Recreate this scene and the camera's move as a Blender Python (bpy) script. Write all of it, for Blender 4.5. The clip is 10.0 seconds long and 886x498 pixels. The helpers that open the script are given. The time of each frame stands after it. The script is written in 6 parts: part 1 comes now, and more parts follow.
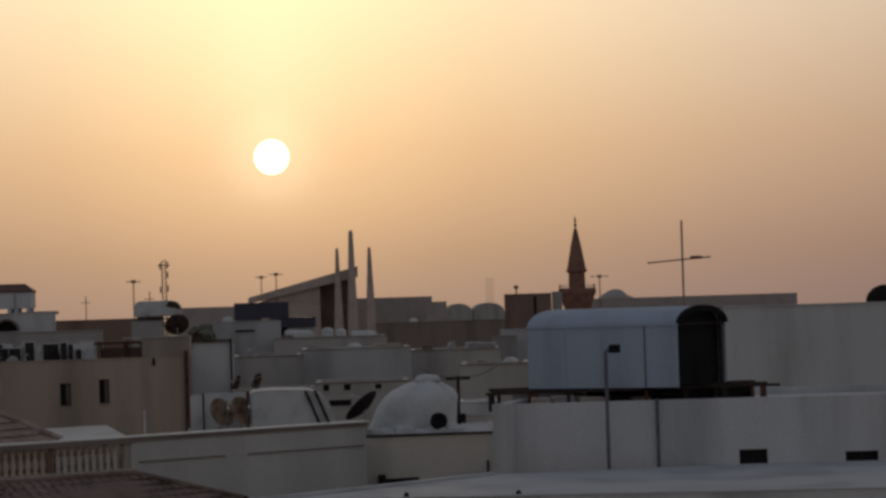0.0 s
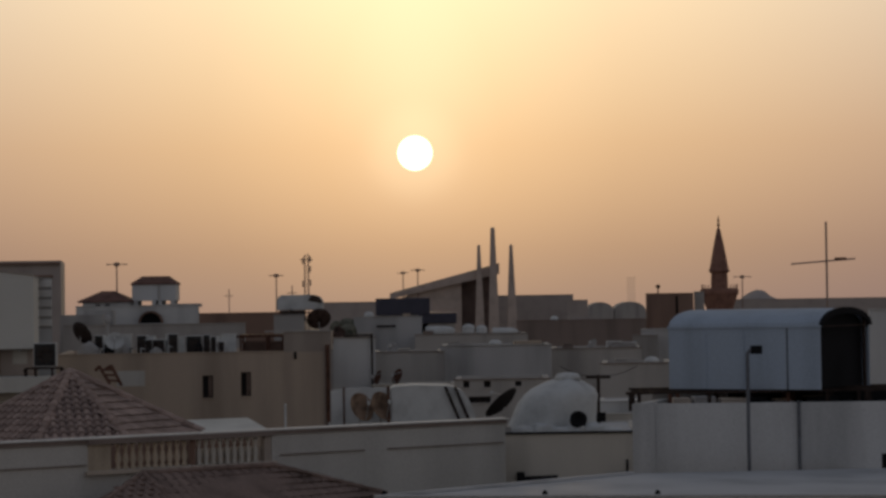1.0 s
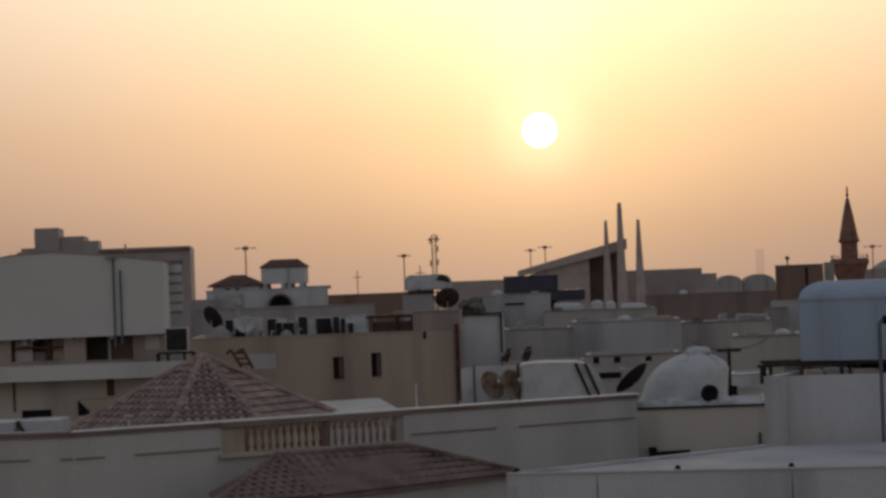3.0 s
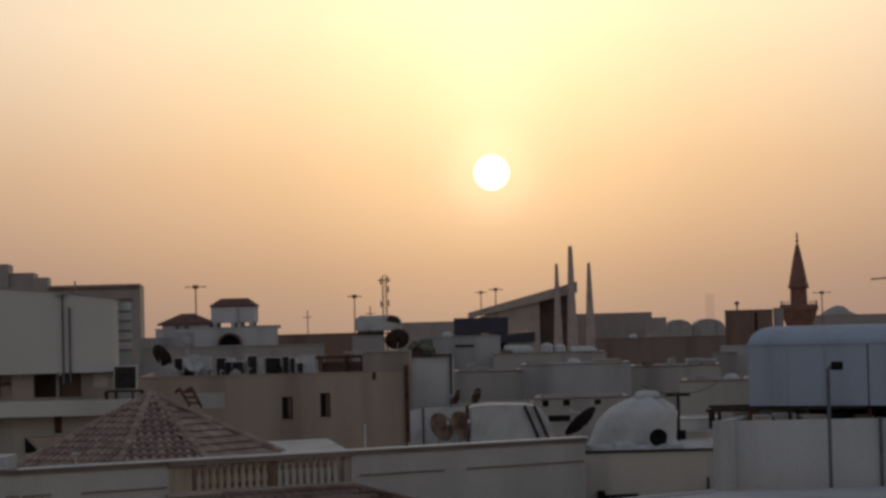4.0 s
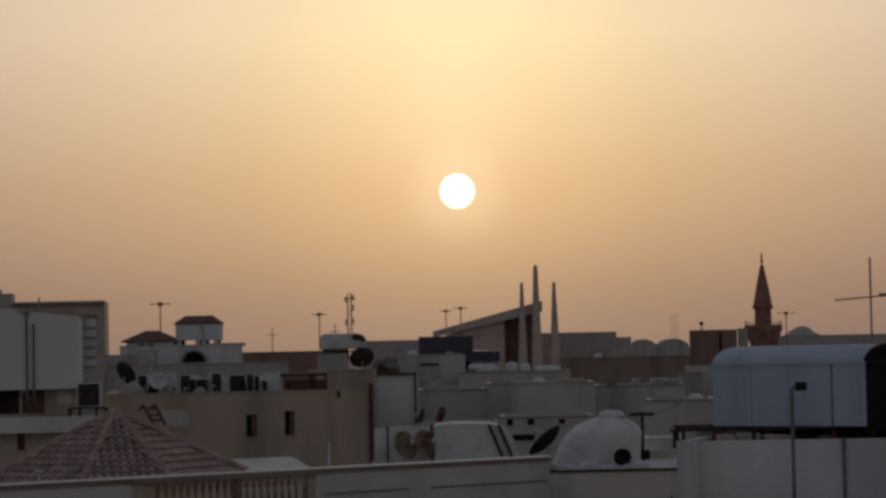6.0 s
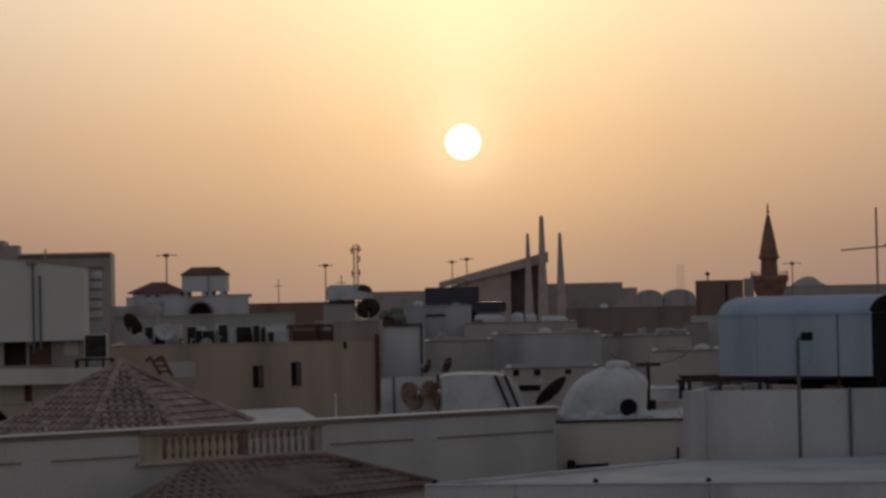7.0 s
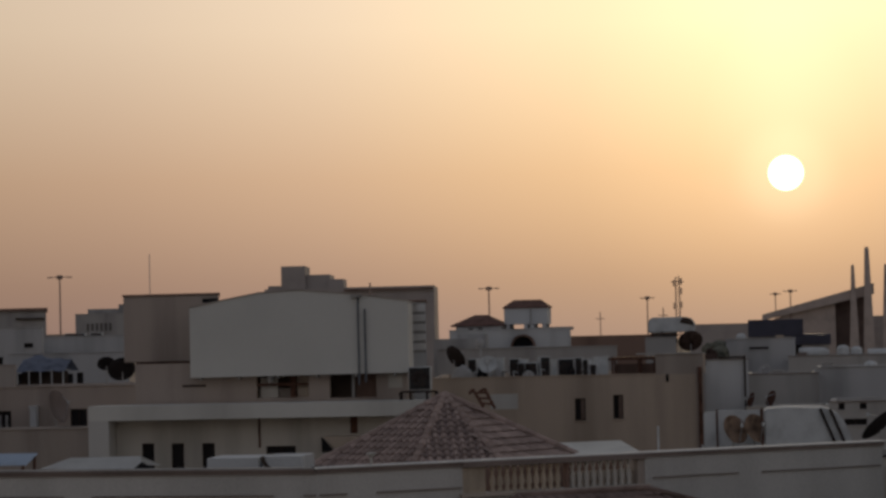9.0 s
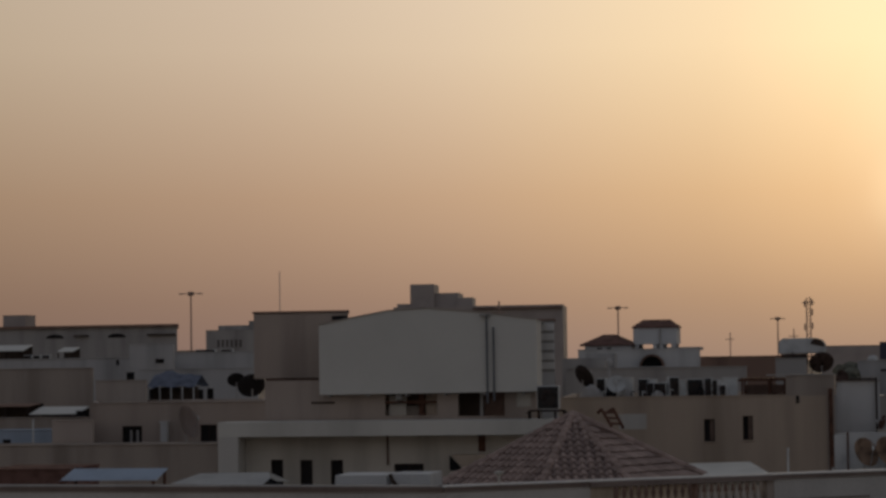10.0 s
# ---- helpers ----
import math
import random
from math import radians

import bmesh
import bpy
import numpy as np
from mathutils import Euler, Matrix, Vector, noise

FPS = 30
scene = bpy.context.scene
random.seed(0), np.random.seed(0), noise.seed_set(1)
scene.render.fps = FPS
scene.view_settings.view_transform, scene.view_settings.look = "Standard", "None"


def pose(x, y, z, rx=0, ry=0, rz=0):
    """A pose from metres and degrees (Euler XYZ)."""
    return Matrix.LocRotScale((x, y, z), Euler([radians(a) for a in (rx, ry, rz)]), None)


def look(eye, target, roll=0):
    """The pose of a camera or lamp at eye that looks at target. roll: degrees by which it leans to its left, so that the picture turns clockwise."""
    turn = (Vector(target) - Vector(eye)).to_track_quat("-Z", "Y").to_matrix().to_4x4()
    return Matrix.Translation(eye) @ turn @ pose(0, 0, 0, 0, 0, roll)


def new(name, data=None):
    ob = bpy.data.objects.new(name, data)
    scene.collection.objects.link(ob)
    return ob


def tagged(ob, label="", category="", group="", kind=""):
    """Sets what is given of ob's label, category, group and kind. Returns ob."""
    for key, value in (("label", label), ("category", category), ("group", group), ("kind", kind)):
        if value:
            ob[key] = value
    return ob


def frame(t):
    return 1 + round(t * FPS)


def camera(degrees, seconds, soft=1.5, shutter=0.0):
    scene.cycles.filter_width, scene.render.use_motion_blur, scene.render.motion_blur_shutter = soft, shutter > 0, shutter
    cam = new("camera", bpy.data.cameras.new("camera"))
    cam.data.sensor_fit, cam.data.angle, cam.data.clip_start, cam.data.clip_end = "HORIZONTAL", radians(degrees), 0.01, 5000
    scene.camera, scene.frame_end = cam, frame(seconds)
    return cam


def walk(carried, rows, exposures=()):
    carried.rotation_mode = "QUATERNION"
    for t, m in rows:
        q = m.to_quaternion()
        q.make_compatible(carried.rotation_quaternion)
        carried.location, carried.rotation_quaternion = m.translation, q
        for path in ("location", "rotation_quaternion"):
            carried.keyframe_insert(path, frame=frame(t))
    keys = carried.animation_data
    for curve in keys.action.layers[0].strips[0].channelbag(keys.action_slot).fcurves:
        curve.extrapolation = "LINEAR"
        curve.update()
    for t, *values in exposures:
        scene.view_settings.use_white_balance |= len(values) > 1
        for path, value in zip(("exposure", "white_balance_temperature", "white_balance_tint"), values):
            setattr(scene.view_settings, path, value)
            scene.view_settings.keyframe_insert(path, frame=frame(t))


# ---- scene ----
from math import cos, pi, sin

EYE = 14.0
cam = camera(20.96, 10.0, soft=3.0)
# seconds, yaw, pitch and roll of a camera held in the hand on a roof terrace, turning where it stands
ROWS = [
    (0, -5.080, 1.395, -1.720),
    (0.3, -3.840, 1.485, -1.450),
    (0.5, -2.604, 1.587, -1.260),
    (0.8, -1.600, 1.700, -1.000),
    (1, -1.686, 1.405, -0.860),
    (1.2, -1.390, 1.300, -0.950),
    (1.5, -0.733, 1.129, -1.199),
    (1.6, -0.611, 1.145, -1.280),
    (1.7, -0.567, 1.112, -1.205),
    (2, -0.064, 0.193, -1.592),
    (2.3, 1.678, 0.557, -2.039),
    (2.5, 1.925, 0.303, -2.119),
    (2.7, 1.696, 1.002, -2.190),
    (3.8, 0.860, 0.772, -1.771),
    (3.9, 1.296, 1.196, -1.604),
    (4, 0.159, 1.907, -1.445),
    (4.2, -1.013, 2.777, -1.304),
    (4.5, -1.477, 2.461, -1.540),
    (4.8, -1.283, 1.864, -1.449),
    (5, -1.219, 2.032, -1.615),
    (5.2, -0.951, 2.314, -1.714),
    (6.3, -0.874, 2.333, -0.859),
    (6.5, -1.304, 1.994, -0.871),
    (6.8, -1.132, 1.288, -1.169),
    (7, -0.513, 1.161, -1.256),
    (7.2, 0.100, 1.340, -1.187),
    (7.5, 0.010, 1.336, -1.107),
    (7.8, 0.864, 1.155, -1.064),
    (8, 1.617, 0.928, -1.060),
    (8.2, 2.832, 0.998, -1.211),
    (8.5, 3.867, 0.922, -1.279),
    (8.7, 4.590, 1.007, -1.293),
    (8.8, 5.702, 1.338, -1.374),
    (9, 7.152, 2.113, -1.320),
    (9.2, 8.586, 2.646, -1.289),
    (9.5, 9.489, 2.484, -1.086),
    (9.8, 10.527, 2.916, -0.941),
    (10, 10.235, 2.617, -0.829),
]
walk(cam, [(t, pose(0, 0, EYE, 0, 0, yaw) @ pose(0, 0, 0, 90 + pitch) @ pose(0, 0, 0, 0, 0, roll)) for t, yaw, pitch, roll in ROWS],
     exposures=[(0.0, -0.3), (1.0, -0.35), (1.5, -0.36), (2.0, -0.12), (2.5, 0.04), (3.9, 0.0), (4.0, -0.13), (4.5, -0.54), (5.0, -0.54), (6.5, -0.57), (7.0, -0.31), (7.5, -0.25), (8.0, -0.15), (8.5, -0.1), (9.0, -0.2), (10.0, -0.48)])

# ---- sky, sun ----
SUN = Vector((0.0183, 1.0, 0.0648)).normalized()
SUN_ELEVATION = math.asin(SUN.z)
FAN = 0.5


def ramp(nodes, stops, interpolation="LINEAR"):
    node = nodes.new("ShaderNodeValToRGB")
    node.color_ramp.interpolation = interpolation
    el = node.color_ramp.elements
    while len(el) < len(stops):
        el.new(0.5)
    for e, (p, c) in zip(el, stops):
        e.position, e.color = p, (*c, 1)
    return node


def dusty_sky():
    world = bpy.data.worlds.new("dusty_evening_sky")
    world.use_nodes = True
    scene.world = world
    n, l = world.node_tree.nodes, world.node_tree.links
    n.clear()
    coord = n.new("ShaderNodeTexCoord")
    split = n.new("ShaderNodeSeparateXYZ")
    l.new(coord.outputs["Generated"], split.inputs[0])

    def from_sun(vector):
        dot, acos = n.new("ShaderNodeVectorMath"), n.new("ShaderNodeMath")
        dot.operation, acos.operation = "DOT_PRODUCT", "ARCCOSINE"
        dot.inputs[1].default_value = SUN
        l.new(vector, dot.inputs[0])
        l.new(dot.outputs["Value"], acos.inputs[0])
        return acos

    angle = from_sun(coord.outputs["Generated"])
    # the dust scatters the glow into a fan that stands upright above the sun
    above = n.new("ShaderNodeMapRange")
    above.clamp = False
    for key, value in (("From Min", SUN.z), ("From Max", 1.0), ("To Min", SUN.z), ("To Max", SUN.z + FAN * (1 - SUN.z))):
        above.inputs[key].default_value = value
    l.new(split.outputs["Z"], above.inputs["Value"])
    lower = n.new("ShaderNodeMath")
    lower.operation = "MINIMUM"
    l.new(split.outputs["Z"], lower.inputs[0])
    l.new(above.outputs[0], lower.inputs[1])
    squashed, unit = n.new("ShaderNodeCombineXYZ"), n.new("ShaderNodeVectorMath")
    unit.operation = "NORMALIZE"
    l.new(split.outputs["X"], squashed.inputs["X"])
    l.new(split.outputs["Y"], squashed.inputs["Y"])
    l.new(lower.outputs[0], squashed.inputs["Z"])
    l.new(squashed.outputs[0], unit.inputs[0])
    fan_angle = from_sun(unit.outputs[0])
    up = n.new("ShaderNodeMath")
    up.operation = "ARCSINE"
    l.new(split.outputs["Z"], up.inputs[0])

    def scaled(source, limit):
        m = n.new("ShaderNodeMath")
        m.operation, m.use_clamp = "DIVIDE", True
        m.inputs[1].default_value = radians(limit)
        l.new(source.outputs[0], m.inputs[0])
        return m

    # colour by height over the horizon, in degrees / 90
    by_height = ramp(n, [(0.0, (0.42, 0.28, 0.218)), (1.3 / 90, (0.485, 0.32, 0.225)), (3.9 / 90, (0.685, 0.475, 0.315)),
                         (7.4 / 90, (0.955, 0.77, 0.55)), (13 / 90, (1.10, 0.94, 0.73)), (40 / 90, (0.48, 0.48, 0.48)), (1.0, (0.27, 0.32, 0.38))])
    l.new(scaled(up, 90).outputs[0], by_height.inputs[0])
    # the glow round the sun, by the angle from it
    by_angle = ramp(n, [(0.0, (0.86, 0.865, 0.77)), (2.0 / 180, (0.735, 0.712, 0.61)), (5.0 / 180, (0.605, 0.59, 0.535)), (11.0 / 180, (0.48, 0.475, 0.49)),
                        (16.0 / 180, (0.405, 0.395, 0.415)), (24.0 / 180, (0.325, 0.315, 0.32)), (45 / 180, (0.20, 0.21, 0.24)), (1.0, (0.152, 0.174, 0.235))])
    l.new(scaled(fan_angle, 180).outputs[0], by_angle.inputs[0])
    mul = n.new("ShaderNodeVectorMath")
    mul.operation = "MULTIPLY"
    l.new(by_height.outputs[0], mul.inputs[0])
    l.new(by_angle.outputs[0], mul.inputs[1])
    sky_glow = n.new("ShaderNodeBackground")
    sky_glow.inputs["Strength"].default_value = 2.0
    l.new(mul.outputs[0], sky_glow.inputs["Color"])
    # the sun's own disc in the dust
    disc = n.new("ShaderNodeMapRange")
    disc.interpolation_type = "SMOOTHSTEP"
    for key, value in (("From Min", radians(0.375)), ("From Max", radians(0.44)), ("To Min", 1.0), ("To Max", 0.0)):
        disc.inputs[key].default_value = value
    l.new(angle.outputs[0], disc.inputs["Value"])
    halo = n.new("ShaderNodeMapRange")
    halo.interpolation_type = "SMOOTHERSTEP"
    for key, value in (("From Min", radians(0.4)), ("From Max", radians(1.6)), ("To Min", 0.10), ("To Max", 0.0)):
        halo.inputs[key].default_value = value
    l.new(angle.outputs[0], halo.inputs["Value"])
    both = n.new("ShaderNodeMath")
    both.operation = "ADD"
    twice = n.new("ShaderNodeMath")
    twice.operation = "MULTIPLY"
    twice.inputs[1].default_value = 3.0
    l.new(disc.outputs[0], twice.inputs[0])
    l.new(twice.outputs[0], both.inputs[0])
    l.new(halo.outputs[0], both.inputs[1])
    sun_disc = n.new("ShaderNodeBackground")
    sun_disc.inputs["Color"].default_value = (1.0, 0.9, 0.62, 1)
    l.new(both.outputs[0], sun_disc.inputs["Strength"])
    sky = n.new("ShaderNodeTexSky")
    sky.sky_type, sky.sun_disc = "NISHITA", False
    sky.sun_elevation, sky.sun_rotation = SUN_ELEVATION, math.atan2(SUN.x, SUN.y)
    sky.dust_density = 5.0
    clear = n.new("ShaderNodeBackground")
    clear.inputs["Strength"].default_value = 0.006
    l.new(sky.outputs[0], clear.inputs["Color"])
    a, b, out = n.new("ShaderNodeAddShader"), n.new("ShaderNodeAddShader"), n.new("ShaderNodeOutputWorld")
    l.new(sky_glow.outputs[0], a.inputs[0])
    l.new(sun_disc.outputs[0], a.inputs[1])
    l.new(a.outputs[0], b.inputs[0])
    l.new(clear.outputs[0], b.inputs[1])
    l.new(b.outputs[0], out.inputs["Surface"])


dusty_sky()
lamp = bpy.data.lights.new("sun", "SUN")
lamp.energy, lamp.angle, lamp.color = 0.3, radians(0.8), (1.0, 0.78, 0.5)
new("sun", lamp).matrix_world = look(SUN * 50, (0, 0, 0))


# ---- materials ----
def material(name, color, rough=0.85, metal=0.0, vary=0.12, scale=0.6, bump=0.15, grain=25.0, stain=None, streaks=False, random_tint=0.0):
    """A surface with broad stains, fine grain and relief, in metres of the world."""
    m = bpy.data.materials.new(name)
    m.use_nodes = True
    n, l = m.node_tree.nodes, m.node_tree.links
    b = n["Principled BSDF"]
    b.inputs["Roughness"].default_value, b.inputs["Metallic"].default_value = rough, metal
    b.inputs["Specular IOR Level"].default_value = 0.03 if rough > 0.6 else 0.4
    geo = n.new("ShaderNodeNewGeometry")
    where = geo.outputs["Position"]
    if streaks:
        squash = n.new("ShaderNodeMapping")
        squash.inputs["Scale"].default_value = (1, 1, 0.12)
        l.new(where, squash.inputs["Vector"])
        where_broad = squash.outputs[0]
    else:
        where_broad = where
    broad, fine = n.new("ShaderNodeTexNoise"), n.new("ShaderNodeTexNoise")
    broad.inputs["Scale"].default_value, broad.inputs["Detail"].default_value = scale, 6
    fine.inputs["Scale"].default_value, fine.inputs["Detail"].default_value = grain, 3
    l.new(where_broad, broad.inputs["Vector"])
    l.new(where, fine.inputs["Vector"])
    dark = tuple(c * (1 - 2.2 * vary) for c in color) if stain is None else stain
    light = tuple(min(1, c * (1 + 0.6 * vary)) for c in color)
    tones = ramp(n, [(0.30, dark), (0.52, color), (0.75, light)])
    l.new(broad.outputs["Fac"], tones.inputs[0])
    mix = n.new("ShaderNodeMix")
    mix.data_type, mix.blend_type = "RGBA", "MULTIPLY"
    mix.inputs["Factor"].default_value = 0.5
    speck = ramp(n, [(0.35, (0.72, 0.72, 0.72)), (0.6, (1, 1, 1))])
    l.new(fine.outputs["Fac"], speck.inputs[0])
    l.new(tones.outputs[0], mix.inputs[6])
    l.new(speck.outputs[0], mix.inputs[7])
    last = mix.outputs[2]
    if random_tint:
        info = n.new("ShaderNodeObjectInfo")
        tint = ramp(n, [(0.0, (1 - random_tint,) * 3), (1.0, (1, 1, 1))])
        l.new(info.outputs["Random"], tint.inputs[0])
        mix2 = n.new("ShaderNodeMix")
        mix2.data_type, mix2.blend_type = "RGBA", "MULTIPLY"
        mix2.inputs["Factor"].default_value = 1.0
        l.new(last, mix2.inputs[6])
        l.new(tint.outputs[0], mix2.inputs[7])
        last = mix2.outputs[2]
    l.new(last, b.inputs["Base Color"])
    if bump:
        bp = n.new("ShaderNodeBump")
        bp.inputs["Strength"].default_value, bp.inputs["Distance"].default_value = bump, 0.02
        l.new(fine.outputs["Fac"], bp.inputs["Height"])
        l.new(bp.outputs[0], b.inputs["Normal"])
    return m


WHITE = material("white_plaster", (0.60, 0.615, 0.62), vary=0.14, streaks=True)
VILLA = material("grey_cream_plaster", (0.57, 0.565, 0.54), vary=0.09, scale=0.4, streaks=True)
CREAM = material("cream_plaster", (0.565, 0.54, 0.49), vary=0.14, streaks=True)
SANDY = material("sandy_plaster", (0.54, 0.47, 0.40), vary=0.14, streaks=True)
UMBER = material("dull_tan_plaster", (0.43, 0.365, 0.32), vary=0.16, streaks=True)
TAUPE = material("taupe_plaster", (0.40, 0.35, 0.31), vary=0.14, streaks=True)
BRIGHT = material("clean_white_sheet", (0.76, 0.76, 0.74), rough=0.8, vary=0.06)
OCHRE = material("weathered_ochre_stone", (0.55, 0.47, 0.37), vary=0.16, scale=1.5, streaks=True)
TAN = material("tan_plaster", (0.495, 0.41, 0.335), vary=0.12, streaks=True)
BEIGE = material("beige_plaster", (0.50, 0.42, 0.34), vary=0.14, streaks=True)
# Brown walls, and the shade lines painted under copings and on panels.
DUSK_BROWN = material("brown_plaster_and_shade_bands", (0.26, 0.215, 0.195), vary=0.12, streaks=True)
DARK_TILE = material("dark_brown_roof_tile", (0.17, 0.10, 0.085), vary=0.2, scale=2)
TARP = material("faded_blue_tarpaulin", (0.17, 0.19, 0.24), rough=0.8, vary=0.2, scale=1.5)
# Darker copy of the mosque stone: the portal's shade is in the colour.
PORTAL = material("shaded_portal_stone", (0.20, 0.155, 0.145), vary=0.1)
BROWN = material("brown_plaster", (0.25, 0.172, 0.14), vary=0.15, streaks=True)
DARKER_WHITE = material("darker_white_plaster", (0.48, 0.485, 0.49), vary=0.16, streaks=True)
PALE = material("pale_grey_plaster", (0.46, 0.445, 0.425), vary=0.14, streaks=True)
GREY = material("grey_plaster", (0.40, 0.39, 0.38), vary=0.15, streaks=True)
SCREED = material("roof_screed", (0.54, 0.55, 0.56), vary=0.1, scale=0.5)
# Window colour lightened to paint the haze of distance.
HAZY_GLASS = material("far_haze_window", (0.17, 0.155, 0.15), vary=0.1, bump=0)
CURTAIN = material("brown_shutter", (0.17, 0.125, 0.105), vary=0.15, scale=3)
TILE = material("clay_roof_tile", (0.46, 0.35, 0.305), rough=0.75, vary=0.1, scale=2.0, random_tint=0.3)
WORN_TILE = material("worn_roof_tile", (0.275, 0.205, 0.178), rough=0.8, vary=0.12, scale=1.2, random_tint=0.18)
TILE_BED = material("tile_underlay", (0.20, 0.145, 0.12), vary=0.2)
BLUE_SHEET = material("pale_blue_sheet_metal", (0.40, 0.48, 0.58), rough=0.75, metal=0.0, vary=0.06, scale=1.2, bump=0.05, streaks=True)
PANEL = material("white_cladding_panel", (0.66, 0.66, 0.62), rough=0.7, vary=0.03, scale=0.25, bump=0.05)
LEDGE = material("painted_ledge", (0.66, 0.66, 0.62), rough=0.8, vary=0.1, scale=0.4, streaks=True)
GRP = material("white_fibreglass", (0.60, 0.62, 0.62), rough=0.85, vary=0.1, scale=1.5, bump=0.05)
STEEL = material("galvanised_steel", (0.42, 0.42, 0.42), rough=0.45, metal=0.7, vary=0.15, scale=3)
DULL_STEEL = material("dull_grey_steel", (0.16, 0.17, 0.19), rough=0.7, vary=0.15, scale=3)
RUST = material("rusty_brown_steel", (0.14, 0.075, 0.055), rough=0.7, metal=0.2, vary=0.25, scale=4)
DARK_STEEL = material("dark_painted_steel", (0.05, 0.038, 0.034), rough=0.75, vary=0.2, scale=4)
# Black parts, and sheets that paint the dark inside of openings.
BLACK = material("black_parts_and_dark_insides", (0.020, 0.020, 0.022), rough=0.9, vary=0.1)
GRILLE = material("dusty_grille", (0.05, 0.048, 0.047), rough=0.9, vary=0.2, scale=4)
DARK_GLASS = material("dark_window_glass", (0.028, 0.026, 0.027), rough=0.65, vary=0.1, bump=0)
# Dark parts, and surfaces with the shade of recesses in their colour.
SHADE = material("dark_parts_and_shade", (0.09, 0.07, 0.058), vary=0.2)
NAVY = material("navy_panel", (0.055, 0.06, 0.095), rough=0.35, vary=0.1)
DISH_BROWN = material("rusty_dish", (0.30, 0.21, 0.15), rough=0.7, vary=0.25, scale=3)
DUSK_RUST = material("dark_rusty_mesh", (0.075, 0.05, 0.042), rough=0.8, vary=0.3, scale=3)
DISH_DARK = material("black_mesh_dish", (0.032, 0.028, 0.028), rough=0.7, vary=0.2)
# Base colour lightened to stand in for distance haze.
STONE = material("mosque_stone", (0.52, 0.445, 0.40), vary=0.08)
MINARET = material("minaret_brick", (0.29, 0.165, 0.13), vary=0.15, scale=1.5)
HAZE_GREY = material("far_grey_concrete", (0.42, 0.38, 0.36), vary=0.06, bump=0)
SAND = material("sandy_ground", (0.38, 0.31, 0.24), vary=0.2, scale=0.05)
FAR_STEEL = material("far_dull_steel", (0.30, 0.22, 0.18), rough=0.6, vary=0.1, bump=0)
GREEN_TARP = material("dusty_green_tarpaulin", (0.17, 0.17, 0.135), rough=0.8, vary=0.3, scale=3)


# ---- building blocks ----
def part(name, bm, mat, parent, label="", smooth=False):
    me = bpy.data.meshes.new(name)
    bmesh.ops.recalc_face_normals(bm, faces=bm.faces[:])
    if smooth:
        for f in bm.faces:
            f.smooth = True
    bm.to_mesh(me)
    bm.free()
    me.materials.append(mat)
    ob = new(name, me)
    ob.parent = parent
    if label:
        tagged(ob, label)
    return ob


def thing(name, label, category, m=None, group="", kind=""):
    ob = new(name)
    ob.empty_display_size = 0.3
    if m is not None:
        ob.matrix_world = m
    return tagged(ob, label, category, group, kind)


def box(bm, x0, x1, y0, y1, z0, z1, bevel=0.0):
    vs = [bm.verts.new((x, y, z)) for x in (x0, x1) for y in (y0, y1) for z in (z0, z1)]
    fs = [bm.faces.new([vs[i] for i in q]) for q in ((0, 1, 3, 2), (4, 6, 7, 5), (0, 4, 5, 1), (2, 3, 7, 6), (0, 2, 6, 4), (1, 5, 7, 3))]
    if bevel:
        es = list({e for f in fs for e in f.edges})
        bmesh.ops.bevel(bm, geom=es, offset=bevel, segments=1, affect="EDGES")
    return bm


def boxes(*sizes, bevel=0.0):
    bm = bmesh.new()
    for s in sizes:
        box(bm, *s, bevel=bevel)
    return bm


def tube(bm, a, b, r, seg=8, r2=None):
    a, b = Vector(a), Vector(b)
    turn = (b - a).to_track_quat("Z", "Y").to_matrix().to_4x4()
    bmesh.ops.create_cone(bm, cap_ends=True, segments=seg, radius1=r, radius2=r if r2 is None else r2, depth=(b - a).length,
                          matrix=Matrix.Translation((a + b) / 2) @ turn)
    return bm


def tubes(r, *lines, seg=8):
    bm = bmesh.new()
    for a, b in lines:
        tube(bm, a, b, r, seg)
    return bm


def lathe(bm, profile, seg=16, at=(0, 0, 0)):
    """A turned body from (radius, height) pairs."""
    rings = [[bm.verts.new((at[0] + r * cos(2 * pi * k / seg), at[1] + r * sin(2 * pi * k / seg), at[2] + z)) for k in range(seg)] for r, z in profile]
    for lo, hi in zip(rings, rings[1:]):
        for k in range(seg):
            bm.faces.new((lo[k], lo[(k + 1) % seg], hi[(k + 1) % seg], hi[k]))
    bm.faces.new(rings[0][::-1])
    bm.faces.new(rings[-1])
    return bm


def prism(bm, outline, y0, y1):
    """An outline of (x, z) pairs pushed from y0 to y1."""
    a = [bm.verts.new((x, y0, z)) for x, z in outline]
    b = [bm.verts.new((x, y1, z)) for x, z in outline]
    bm.faces.new(a)
    bm.faces.new(b[::-1])
    for i in range(len(a)):
        j = (i + 1) % len(a)
        bm.faces.new((a[i], b[i], b[j], a[j]))
    return bm


